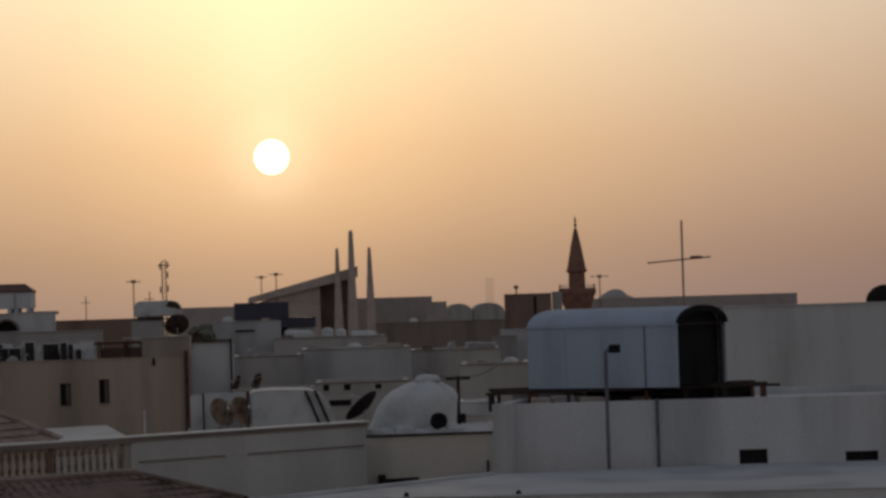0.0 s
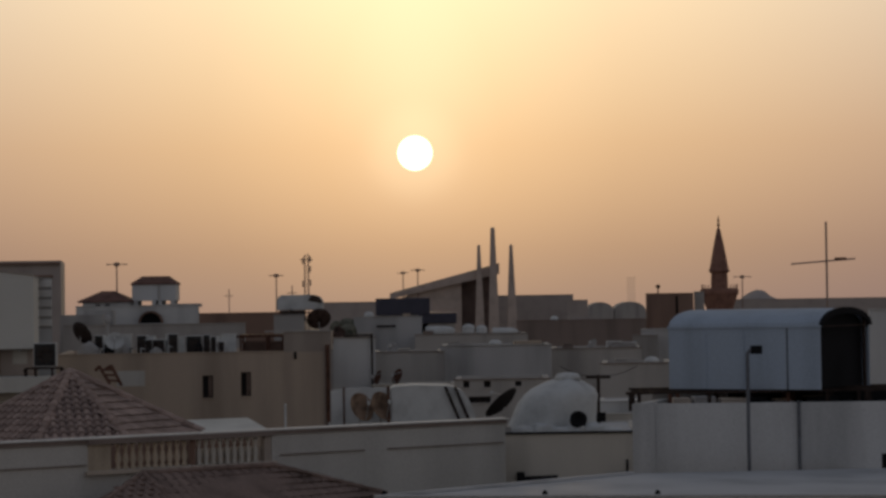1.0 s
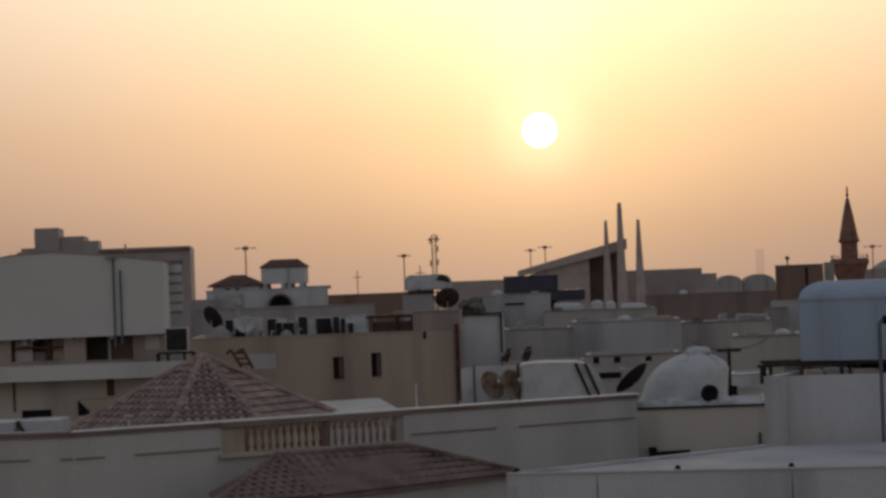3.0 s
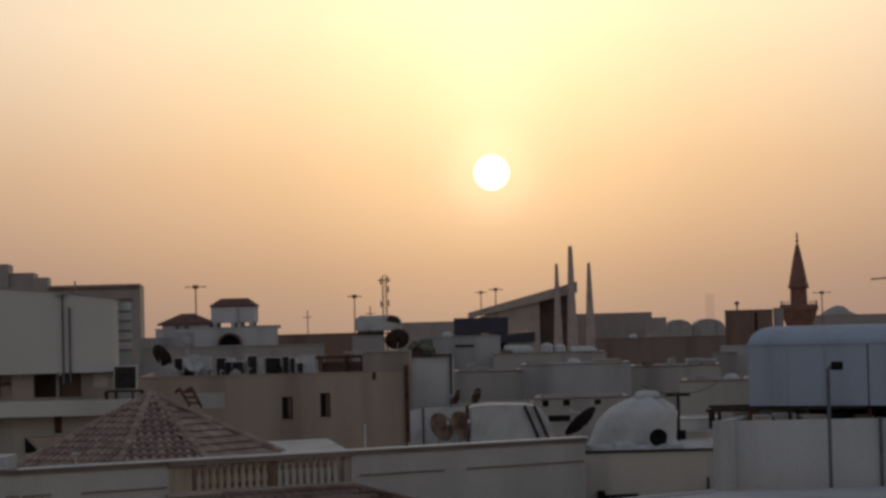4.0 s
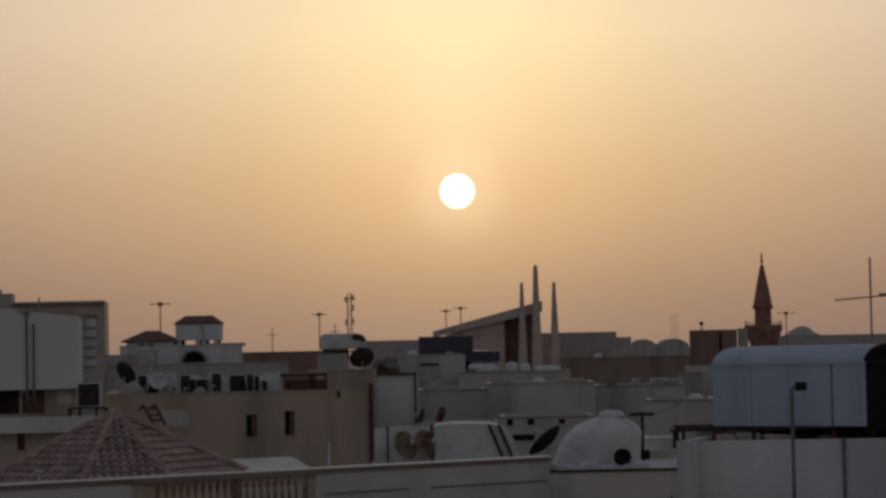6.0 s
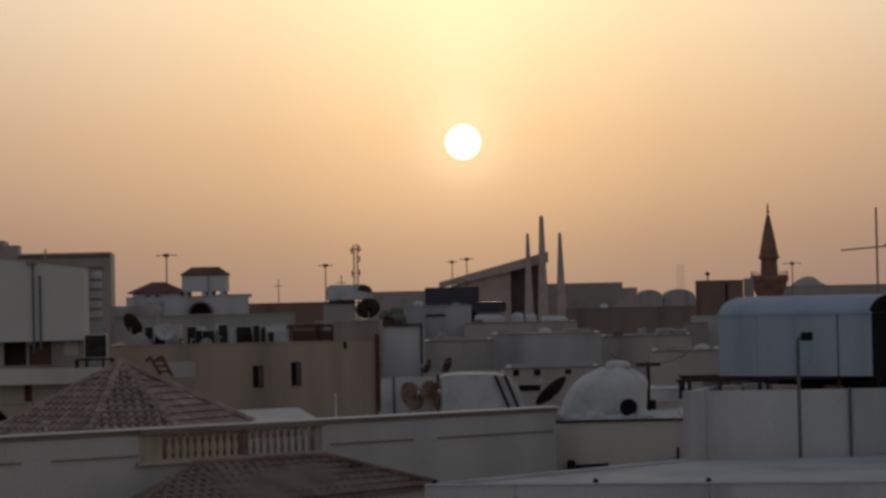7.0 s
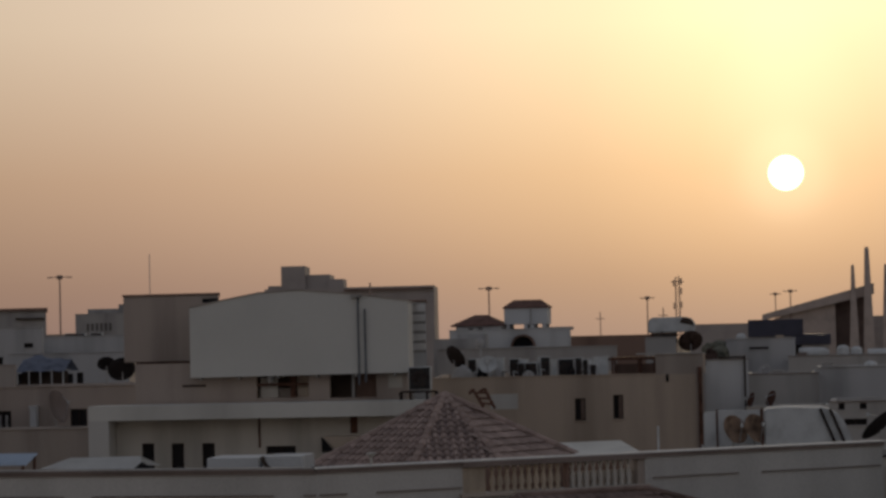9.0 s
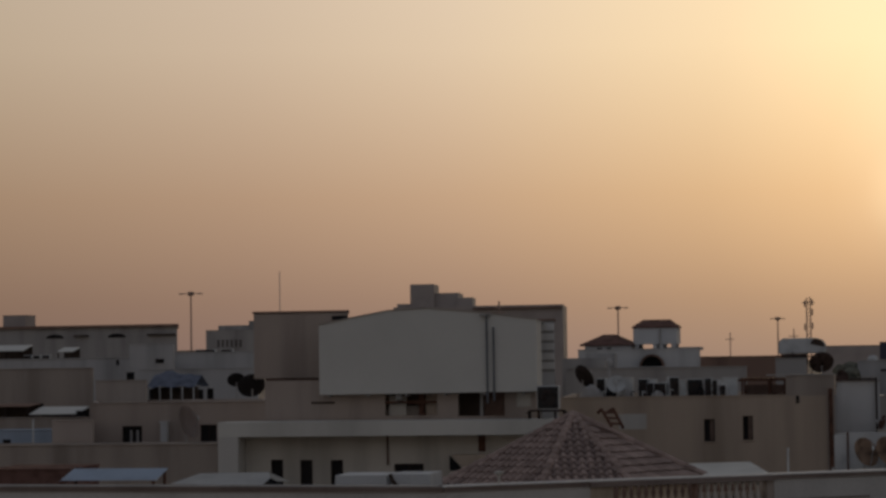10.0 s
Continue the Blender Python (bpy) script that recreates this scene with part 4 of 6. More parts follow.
# ---- house with the white screened roof enclosure ----
LY = 100.0
lx0 = -28.02
ledge_z0, ledge_z1 = 10.75, 11.38
enc_house = house("screened_house", "cream house with deep ledge, three windows and a white screened roof", (lx0 + 0.9, LY + 1.2), (-13.24, LY + 1.2), 12, ledge_z0, CREAM,
                  windows=[(-26.0 - lx0 - 0.9, -25.45 - lx0 - 0.9, 8.35, 9.72),
                           (-24.69 - lx0 - 0.9, -24.14 - lx0 - 0.9, 8.34, 9.7),
                           (-23.34 - lx0 - 0.9, -22.79 - lx0 - 0.9, 8.33, 9.69),
                           (-20.53 - lx0 - 0.9, -19.25 - lx0 - 0.9, 9.17, 9.51)], parapet=0.3, coping=False)
o = -lx0 - 0.9


def on_house(x):
    return x + o


part("ledge", boxes((-0.9, on_house(-12.96), -1.2, 0.6, ledge_z0 + 0.003, ledge_z1)), LEDGE, enc_house, "deep white projecting ledge")
part("side_wall", boxes((-0.9, -0.02, -1.2, 6, 0, ledge_z0)), VILLA, enc_house, "white end wall")
part("downpipe", tubes(0.04, ((on_house(-20.81), -0.06, 9.46), (on_house(-20.81), -0.06, ledge_z0))), RUST, enc_house)
# upper storey behind the ledge, with dark openings under the screen
up_top = 12.53 + 0.6
u0, u1 = -26.44, -14.46
upper = pierced(u1 - u0, ledge_z0 + 0.31, up_top, [(-21.07 - u0, -18.78 - u0, 11.55, 12.5), (-17.86 - u0, -15.82 - u0, 11.5, 12.54)], 0.3)
bmesh.ops.translate(upper, verts=upper.verts[:], vec=(u0 + o, 0.8, 0))
part("upper_wall", upper, UMBER, enc_house)
# Coloured dark to paint the shade inside the openings.
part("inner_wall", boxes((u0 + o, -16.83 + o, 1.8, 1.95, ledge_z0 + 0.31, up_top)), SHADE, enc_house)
part("inner_wall", boxes((-16.83 + o + 0.003, u1 + o, 1.5, 1.65, ledge_z0 + 0.31, up_top)), BROWN, enc_house)
part("low_wall", boxes((-21.07 + o, -18.78 + o, 1.35, 1.5, ledge_z0 + 0.31, 11.96)), TAUPE, enc_house)
part("door_leaf", boxes((-19.33 + o, -18.85 + o, 1.12, 1.16, ledge_z0 + 0.31, up_top)), BEIGE, enc_house, "pale panel behind the rail")
# Panel added near the front to stand in for the lit inner wall.
part("back_board", boxes((-20.95 + o, -20.2 + o, 1.12, 1.16, ledge_z0 + 0.31, 12.42)), CREAM, enc_house, "added pale panel for the lit inner wall")
part("stain", boxes((-16.86 + o, -16.55 + o, -0.012, -0.002, 10.0, 10.72)), RUST, enc_house, "rusty brown patch on the wall")
part("plaster_patch", boxes((-15.29 + o, -14.69 + o, 0.785, 0.797, 11.89, 12.47)), CREAM, enc_house, "paler plaster patch")
part("rail", boxes((-21.07 + o, -18.78 + o, 0.85, 0.95, 12.08, 12.18)), RUST, enc_house)
part("post", boxes((-19.62 + o, -19.37 + o, 1.0, 1.2, ledge_z0 + 0.3, up_top)), RUST, enc_house)
part("post", boxes((-16.93 + o, -16.8 + o, 1.0, 1.1, ledge_z0 + 0.3, up_top)), GREY, enc_house)
part("jar", lathe(bmesh.new(), [(0.1, 0), (0.16, 0.1), (0.14, 0.3), (0.06, 0.42), (0.09, 0.5)], 12, (-20.5 + o, 1.04, 12.181)), GRP, enc_house, smooth=True)


def screen():
    """Curved white cladding round the roof tanks."""
    top = [(-23.84, 15.51), (-22.53, 15.77), (-20.78, 16.08), (-19.04, 16.16),
           (-16.58, 15.92), (-14.31, 15.6)]
    z0, z1 = 12.5, 12.54
    s = thing("roof_screen", "tall white clad screen with a gently arched top on the roof", "screen", Matrix.Translation((0, 101.4, 0)))
    part("cladding", prism(bmesh.new(), [(top[0][0], z0), (top[-1][0], z1)] + top[::-1], 0, 0.12), PANEL, s, "plain white cladding sheet")
    a, b = top[0], top[-1]
    part("side_cladding", boxes((a[0], a[0] + 0.12, 0.123, 5, z0, a[1] - 0.02)), PANEL, s)
    part("side_cladding", boxes((b[0] - 0.12, b[0], 0.123, 1.5, z1, b[1] - 0.02)), PANEL, s)
    part("cover", prism(bmesh.new(), [(x, z - 0.07) for x, z in top] + [(x, z - 0.1) for x, z in top[::-1]], 0.125, 5), PANEL, s)
    part("top_edge", prism(bmesh.new(), [(x, z + 0.003) for x, z in top] + [(x, z + 0.05) for x, z in top[::-1]], -0.04, 0.16), TAUPE, s)
    for px, ztop, zbot in ((-16.45, 15.84, 12.05), (-16.16, 15.3, 12.16)):
        part("pipe", tubes(0.042, ((px, -0.08, zbot), (px, -0.08, ztop))), DULL_STEEL, s, "grey upright pipe")
    part("pipe_cap", boxes((top[4][0] - 0.15, top[4][0] + 0.3, -0.2, -0.02, top[4][1] - 0.12, top[4][1] - 0.03)), STEEL, s)
    for k in range(6):
        x = a[0] + 0.4 + k * 1.7
        part("bracket", boxes((x - 0.04, x + 0.04, 0.13, 1.2, z0 - 0.1, z0 + 0.02)), STEEL, s)


screen()


def stair_head():
    x0, x1 = -27.44, -23.1
    z0, z1 = 13.2, 16.12
    s = thing("stair_head", "tan plastered stair head box on the roof", "stair head", Matrix.Translation((x0, 104, 0)))
    w = x1 - x0
    k = x1 / 104
    part("box", slanted(boxes((0, w, 0, 4, z0, z1), bevel=0.03), k), UMBER, s)
    part("coping", slanted(boxes((-0.05, w + 0.05, -0.05, 4.05, z1 + 0.002, z1 + 0.09)), k), BROWN, s)
    part("base", boxes((0.55, w, 0.25, 3.9, ledge_z0, z0 - 0.002)), UMBER, s)
    part("soffit_line", boxes((0.5, w - 0.4, 0.1, 0.2, z0 - 0.08, z0 - 0.003)), RUST, s)
    part("dark_strip", boxes((w - 0.75, w - 0.05, -0.02, -0.003, z1 - 0.34, z1 - 0.16)), BLACK, s, "dark slot under the coping")
    part("aerial", tubes(0.02, ((w * 0.165, 2, z1), (w * 0.165, 2, 18.08)), seg=5), STEEL, s)


stair_head()


def louvre_block():
    x0, x1 = -15.01, -13.88
    z1 = 15.57
    s = thing("louvre_tower", "white tower with grey horizontal louvre bands", "tower", Matrix.Translation((x0, 104, 0)))
    w = x1 - x0
    part("body", slanted(boxes((-2.5, w, 0, 4, ledge_z0 + 0.3, z1)), x1 / 104), WHITE, s)
    part("coping", slanted(boxes((-2.6, w + 0.05, -0.1, 4.05, z1 + 0.002, z1 + 0.1)), x1 / 104), BROWN, s)
    for k in range(5):
        z = z1 - 0.12 - 0.42 * k
        part("louvre", boxes((0.3, w - 0.02, -0.07, -0.002, z - 0.3, z)), BRIGHT, s, "white louvre band")
        part("louvre_gap", boxes((0.3, w - 0.02, -0.02, -0.002, z - 0.41, z - 0.31)), GREY, s)
    part("corner_post", boxes((0.12, 0.28, -0.1, -0.002, z1 - 2.0, z1 - 0.05)), STEEL, s)


louvre_block()
cu = cooling_unit("large white cooling unit with dark grille on a frame", -13.78, 100.8, ledge_z1, 0.95, 1.04, 0.45, stand=0.36, group="")
for yy in (-0.05, 0.4):
    part("base_frame", tubes(0.04, ((-0.88, yy, 0.22), (-0.8, yy, 0.34)), ((-0.8, yy, 0.34), (0.66, yy, 0.34)), ((0.66, yy, 0.34), (0.74, yy, 0.22)),
                            *(((xx, yy, 0), (xx, yy, 0.34)) for xx in (-0.82, -0.38, 0.3, 0.68))), DARK_STEEL, cu)

# A ledge's shadow line, painted as a dark strip on the wall.
part("dark_strip", boxes((on_house(-24.35), on_house(-23.3), 0.765, 0.797, 12.1, 12.19)), SHADE, enc_house, "painted shadow line on the roof storey wall")

# roof things behind the front wall
def flat_box(name, label, category, x0, x1, y, deep, z0, z1, mat, slope=0.0, lid=True):
    t = thing(name, label, category, Matrix.Translation((x0, y, z0)))
    w, h = x1 - x0, z1 - z0
    part("body", prism(bmesh.new(), [(0, 0), (w, 0), (w - slope, h), (slope, h)], 0, deep), mat, t)
    if lid:
        part("lid", boxes((slope - 0.04, w - slope + 0.04, -0.05, deep + 0.05, h + 0.002, h + 0.05)), mat, t)
    return t


flat_box("roof_hatch", "long low white roof box", "hatch", -16.5, -14.85, 72, 2, 9.4, 10.46, WHITE, 0.04, False)
torn = flat_box("roof_hatch", "shorter white roof box with a torn corner", "hatch", -14.84, -13.5, 72.3, 2, 9.4, 10.47, WHITE, 0.06, False)
part("torn_corner", prism(bmesh.new(), [(-0.02, 1.06), (0.1, 1.1), (0.14, 0.95), (0.24, 0.8), (0.42, 0.68), (0.2, 0.7), (0.05, 0.85)], -0.06, -0.005), SHADE, torn, "dark torn sheet")


def gable_canopy(x0, x1, y, deep, foot, top):
    t = thing("roof_canopy", "low white canopy with a dark gable end", "canopy", Matrix.Translation((x0, y, foot)))
    w, h = x1 - x0, top - foot
    bm = bmesh.new()
    a = [bm.verts.new(q) for q in ((0, 0, h - 0.28), (w - 0.4, 0, h - 0.35), (w - 0.75, deep / 2, h), (0.6, deep / 2, h - 0.02), (0, deep, h - 0.28), (w - 0.4, deep, h - 0.35))]
    bm.faces.new((a[0], a[1], a[2], a[3]))
    bm.faces.new((a[3], a[2], a[5], a[4]))
    bm.faces.new((a[0], a[3], a[4]))
    bmesh.ops.solidify(bm, geom=bm.faces[:], thickness=0.05)
    part("sheet", bm, BRIGHT, t, "pale folded sheet")
    g = bmesh.new()
    q = [g.verts.new(v) for v in ((w - 0.72, 0.1, h - 0.36), (w - 0.05, 0.1, h - 0.36), (w - 0.45, 0.1, h - 0.13), (w - 0.72, 0.25, h - 0.36), (w - 0.05, 0.25, h - 0.36), (w - 0.45, 0.25, h - 0.13))]
    for f in ((0, 1, 2), (3, 5, 4), (0, 3, 4, 1), (1, 4, 5, 2), (2, 5, 3, 0)):
        g.faces.new([q[i] for i in f])
    # Solid black wedge paints the dark inside of the gable.
    part("gable", g, BLACK, t, "black piece for the open gable's shade")
    for xx in (0.15, w / 2, w - 0.5):
        part("post", boxes((xx - 0.05, xx + 0.05, 0.1, 0.2, 0, h - 0.4)), DARK_STEEL, t)


gable_canopy(-21.13, -17.59, 70, 2.4, 9.4, 10.61)
pc = thing("roof_canopy", "flat pale sheet canopy tilted beside the tiled pavilion", "canopy", Matrix.Translation((0, 76, 9.4)))
sheet = bmesh.new()
top = [sheet.verts.new(q) for q in ((-6.22, 3, 1.04), (-4.18, 3, 1.09), (-3.45, 0, 0.88), (-5.41, 0, 0.80))]
low = [sheet.verts.new((v.co.x, v.co.y, v.co.z - 0.06)) for v in top]
sheet.faces.new(top)
sheet.faces.new(low[::-1])
for k in range(4):
    sheet.faces.new((top[k], low[k], low[(k + 1) % 4], top[(k + 1) % 4]))
part("sheet", sheet, LEDGE, pc, "pale weathered sheet")
for x, y, h in ((-5.3, 0.1, 0.73), (-3.6, 0.1, 0.8), (-6.0, 2.9, 0.96), (-4.3, 2.9, 1.0)):
    part("post", boxes((x - 0.04, x + 0.04, y - 0.04, y + 0.04, 0, h)), DARK_STEEL, pc)


def ribbed_sheet(label, x0, x1, y, deep, z, drop):
    t = thing("metal_sheet_roof", label, "sheet roof", Matrix.Translation((x0, y, z)))
    bm = bmesh.new()
    n = 2 * int((x1 - x0) / 0.12)
    top = []
    for i in range(n + 1):
        zz = 0.03 if i % 2 else 0.0
        x = (x1 - x0) * i / n
        top.append([bm.verts.new((x, yy, zz + dz + h)) for yy, dz, h in ((0, -drop, 0), (deep, 0, 0), (deep, 0, -0.01), (0, -drop, -0.01))])
    for p, q in zip(top, top[1:]):
        for i in range(4):
            bm.faces.new((p[i], q[i], q[(i + 1) % 4], p[(i + 1) % 4]))
    part("sheet", bm, BLUE_SHEET, t)
    for x in (0.1, x1 - x0 - 0.1):
        part("support", boxes((x - 0.04, x + 0.04, 0.02, 0.1, 9.4 - z, -drop - 0.02)), RUST, t)
        part("support", boxes((x - 0.04, x + 0.04, deep - 0.1, deep - 0.02, 9.4 - z, -0.02)), RUST, t)


ribbed_sheet("low ribbed sheet-metal roof, pale blue-grey", -24.97, -21.88, 71, 1.3, 10.69, 0.3)
flat_box("dark_shed", "low dark brown shed", "shed", -28.49, -25.71, 74, 3, 9.4, 10.59, DARK_TILE)


# ---- houses beyond, on the left ----
def block(label, a, b, mat, windows=(), deep=10, parapet=0.3, name="house", **more):
    """A house front from place a to place b (x, y, top); windows as (x0, x1, sill, head) in the world."""
    return house(name, label, a[:2], b[:2], deep, a[2], mat, [(w[0] - a[0], w[1] - a[0], w[2], w[3]) for w in windows], parapet, **more)


block("long low taupe yard wall house", (-44.27, 112.0, 10.02), (-30.97, 112.0, 9.86), TAUPE, deep=4, parapet=0.8)
block("tan villa with two dark windows", (-40.47, 120.0, 11.91), (-30.6, 120.0, 11.76), UMBER,
      [(-38.77, -37.7, 9.46, 10.72), (-34.57, -33.68, 9.6, 10.76)])
for x in (-38.32, -37.98):
    cv = thing("window_curtain", "pale curtain strip hanging in a dark window", "curtain", Matrix.Translation((x, 120.11, 0)))
    part("cloth", boxes((-0.07, 0.07, 0, 0.03, 9.52, 10.5), bevel=0.01), GREY, cv)
block("taupe house with a flat roof", (-54.37, 135.0, 13.72), (-45.44, 135.0, 13.57), TAUPE, [(-49.13, -48.44, 11.23, 11.7)])
block("low taupe plastered annex", (-47.06, 124.0, 11.09), (-41.96, 124.0, 11.02), TAUPE, deep=6)
block("small tan plastered roof room", (-42.89, 128.0, 13.02), (-39.96, 128.0, 12.97), TAUPE, deep=4)
block("white house with stepped roof blocks", (-64.3, 165.0, 14.36), (-49.9, 165.0, 14.26), DARKER_WHITE, [(-53.75, -53.5, 13.84, 14.25)])
block("white stair head with a rounded corner", (-51.14, 160.0, 15.32), (-47.97, 160.0, 15.26), DARKER_WHITE, [(-49.28, -48.63, 13.95, 14.26)], deep=5, parapet=0.1)
block("white house with a row of windows", (-44.12, 140.0, 13.57), (-36.72, 140.0, 13.44), DARKER_WHITE,
      [(-43.61, -42.86, 11.5, 12.39), (-41.59, -41.24, 11.54, 12.29),
       (-40.53, -40.11, 11.53, 12.34), (-39.9, -39.48, 11.52, 12.4)])
block("pale low flat-roofed house", (-53.1, 175.0, 14.71), (-45.88, 175.0, 14.57), DARKER_WHITE, deep=8)


def arched_hall():
    x0, x1 = -99.23, -68.53
    z1 = 17.55
    h = thing("arcaded_hall", "long grey hall with a dark cornice and low arched windows", "hall", Matrix.Translation((x0, 230, 0)))
    w = x1 - x0
    k = x1 / 230
    part("wall", slanted(boxes((0, w, 0, 15, 0, z1)), k), GREY, h)
    part("cornice", slanted(boxes((-0.15, w + 0.15, -0.3, 15, z1 + 0.002, z1 + 0.28)), k), BROWN, h, "dark projecting cornice")
    for k, xm in enumerate((-81.27, -74.79)):
        arch = [(xm - x0 + 0.95 * cos(pi * q / 8), z1 - 0.98 + 0.4 * sin(pi * q / 8)) for q in range(9)]
        part("window", prism(bmesh.new(), arch, -0.06, -0.002), DARK_GLASS, h)
    for xa, xb in ((-71.57, -68.72), (-79.2, -77.73)):
        part("hood", boxes((xa - x0, xb - x0, -0.35, -0.002, z1 - 0.85, z1 - 0.68)), SHADE, h)


arched_hall()
block("far beige house with a band of narrow windows", (-79.83, 280.0, 17.76), (-73.37, 280.0, 17.63), GREY,
      [(-78.44 + 0.55 * k, -78.44 + 0.55 * k + 0.3, 15.74, 16.63) for k in range(6)], deep=20, glass=HAZY_GLASS)
fs = thing("roof_room", "stepped beige roof rooms on a far house", "roof room", Matrix.Translation((-78.7, 281.5, 0)))
part("room", boxes((0, 6.5, 0, 6, 17.3, 18.38)), GREY, fs)
part("room", boxes((3.7, 6.5, 0.5, 6, 18.383, 18.9)), GREY, fs)
block("far house beyond the lamp mast", (-89.58, 300.0, 15.48), (-85.27, 300.0, 15.4), BEIGE, deep=12)
ft = thing("apartment_block", "far grey apartment block with stepped roof rooms", "building", Matrix.Translation((-42.5, 210, 0)))
fx = -42.5
part("wall", slanted(boxes((0, -27.23 - fx, 0, 12, 0, 18.63)), -0.1), HAZE_GREY, ft)
part("roof_room", slanted(boxes((-41.0 - fx, -38.84 - fx, 0.5, 6, 18.63 + 0.002, 20.66)), -0.1), HAZE_GREY, ft)
part("roof_room", slanted(boxes((-38.84 - fx, -36.65 - fx, 1, 7, 18.63 + 0.002, 19.86)), -0.1), HAZE_GREY, ft)
part("roof_room", slanted(boxes((-36.75 - fx, -35.37 - fx, 0.7, 5, 18.63 + 0.002, 19.41)), -0.1), HAZE_GREY, ft)
part("roof_room", slanted(boxes((-42.23 - fx, -41.05 - fx, 0.7, 5, 18.63 + 0.002, 18.93)), -0.1), HAZE_GREY, ft)
part("cornice", slanted(boxes((-35.32 - fx, -27.33 - fx, -0.3, 8, 18.3, 18.46)), -0.1), BROWN, ft)

dish("large black mesh satellite dish seen from behind", (-33.03, 121.5, 12.97), 0.459, 200, 40, DISH_DARK, 12.97 - 11.84 + 0.3, "black dishes")
dish("large black mesh satellite dish with a brown bowl", (-32.05, 121.0, 12.64), 0.714, 205, 35, DISH_DARK, 12.64 - 11.84 + 0.3, "black dishes")

# ---- the white villa with the roof kiosk ----
kz = 14.29
villa = block("white villa with arches and small hipped roofs", (-18.54, 150.0, 14.39), (-10.9, 150.0, 14.23), WHITE, deep=10, parapet=0.1, name="white_villa")


def hip_roof(parent, x0, x1, y0, y1, z, h, mat, ridge=0.25, over=0.2):
    bm = bmesh.new()
    x0, x1, y0, y1 = x0 - over, x1 + over, y0 - over, y1 + over
    lo = [bm.verts.new(q) for q in ((x0, y0, z), (x1, y0, z), (x1, y1, z), (x0, y1, z))]
    un = [bm.verts.new((v.co.x, v.co.y, z - 0.1)) for v in lo]
    xm, ym, r = (x0 + x1) / 2, (y0 + y1) / 2, (x1 - x0) * ridge
    a, b = bm.verts.new((xm - r, ym, z + h)), bm.verts.new((xm + r, ym, z + h))
    for q in ((lo[0], lo[1], b, a), (lo[1], lo[2], b), (lo[2], lo[3], a, b), (lo[3], lo[0], a)):
        bm.faces.new(q)
    for i in range(4):
        bm.faces.new((un[i], un[(i + 1) % 4], lo[(i + 1) % 4], lo[i]))
    bm.faces.new(un[::-1])
    part("roof", bm, mat, parent, "brown hipped roof")


def kiosk():
    x0, x1 = -15.25, -12.49
    z0, z1, z2, z3 = kz - 0.1, 14.72, 15.73, 16.19
    k = thing("tank_kiosk", "small white tank house on stilts with a brown hipped roof", "kiosk", Matrix.Translation((x0, 152, 0)))
    w = x1 - x0
    part("wall", boxes((0, w, 0, 3, z1, z2)), WHITE, k)
    hip_roof(k, 0, w, 0, 3, z2 + 0.1, z3 - z2, DARK_TILE, 0.3, 0.07)
    for xx in (0.1, w * 0.45, w * 0.6, w - 0.35):
        part("pier", boxes((xx, xx + 0.25, 0.05, 0.3, z0, z1 - 0.002)), WHITE, k)
        part("pier", boxes((xx, xx + 0.25, 2.6, 2.9, z0, z1 - 0.002)), WHITE, k)
    part("downpipe", tubes(0.05, ((w * 0.62, -0.06, z1), (w * 0.62, -0.06, z2))), STEEL, k)
    x2, x3 = -18.44, -15.23
    r = thing("roof_room", "low white roof room with a brown hipped roof", "roof room", Matrix.Translation((x2, 151, 0)))
    zz = 14.64
    part("wall", boxes((0.2, x3 - x2 - 0.1, 0, 4, kz - 0.1, zz)), WHITE, r)
    hip_roof(r, 0.1, x3 - x2 - 0.1, 0, 4, zz + 0.1, 0.641, DARK_TILE, 0.12)
    for xx in (1.0, 1.6):
        part("window", boxes((xx, xx + 0.3, -0.03, -0.002, zz - 0.5, zz - 0.1)), DARK_GLASS, r)
    x4, x5 = -13.03, -10.93
    c = thing("roof_canopy", "flat pale roof canopy slab", "canopy", Matrix.Translation((x4, 150.5, 0)))
    part("slab", boxes((0, x5 - x4, -0.4, 3, 14.29, 14.5)), GREY, c)


kiosk()


def arch_window(px0, px1, zb, zt, y, label):
    a = thing("roof_arch", label, "arch", Matrix.Translation(((px0 + px1) / 2, y, 0)))
    r, w = (px1 - px0) / 2, 0.12
    bm, last = bmesh.new(), None
    for k in range(15):
        q = pi * k / 14
        ring = [bm.verts.new((-(r + g) * cos(q), e, zb + (zt - zb + g) * sin(q))) for e, g in ((-0.5, 0), (0, 0), (0, -w), (-0.5, -w))]
        if last:
            for i in range(4):
                bm.faces.new((last[i], last[(i + 1) % 4], ring[(i + 1) % 4], ring[i]))
        last = ring
    part("rim", bm, BROWN, a)
    # The opening's depth is painted: a shallow black plate.
    part("opening", prism(bmesh.new(), [(-(r - w) * cos(pi * k / 14), zb + (zt - zb - w) * sin(pi * k / 14)) for k in range(15)], -0.1, -0.01), BLACK, a, "flat black fill for the arch's shade")
    part("base", boxes((-r, r, -0.5, -0.01, zb - 1.5, zb - 0.003)), WHITE, a)


arch_window(-14.64, -13.09, 13.31, 14.08, 149.995, "round-arched dark opening in the white villa")
block("long brown-red wall of a low house", (-12.83, 172.0, 13.83), (-5.53, 172.0, 13.68), BROWN, deep=10, parapet=0.2)
block("pale house in front of the white villa", (-17.4, 135.0, 13.29), (-7.22, 135.0, 13.01), GREY, deep=8, parapet=0.2)


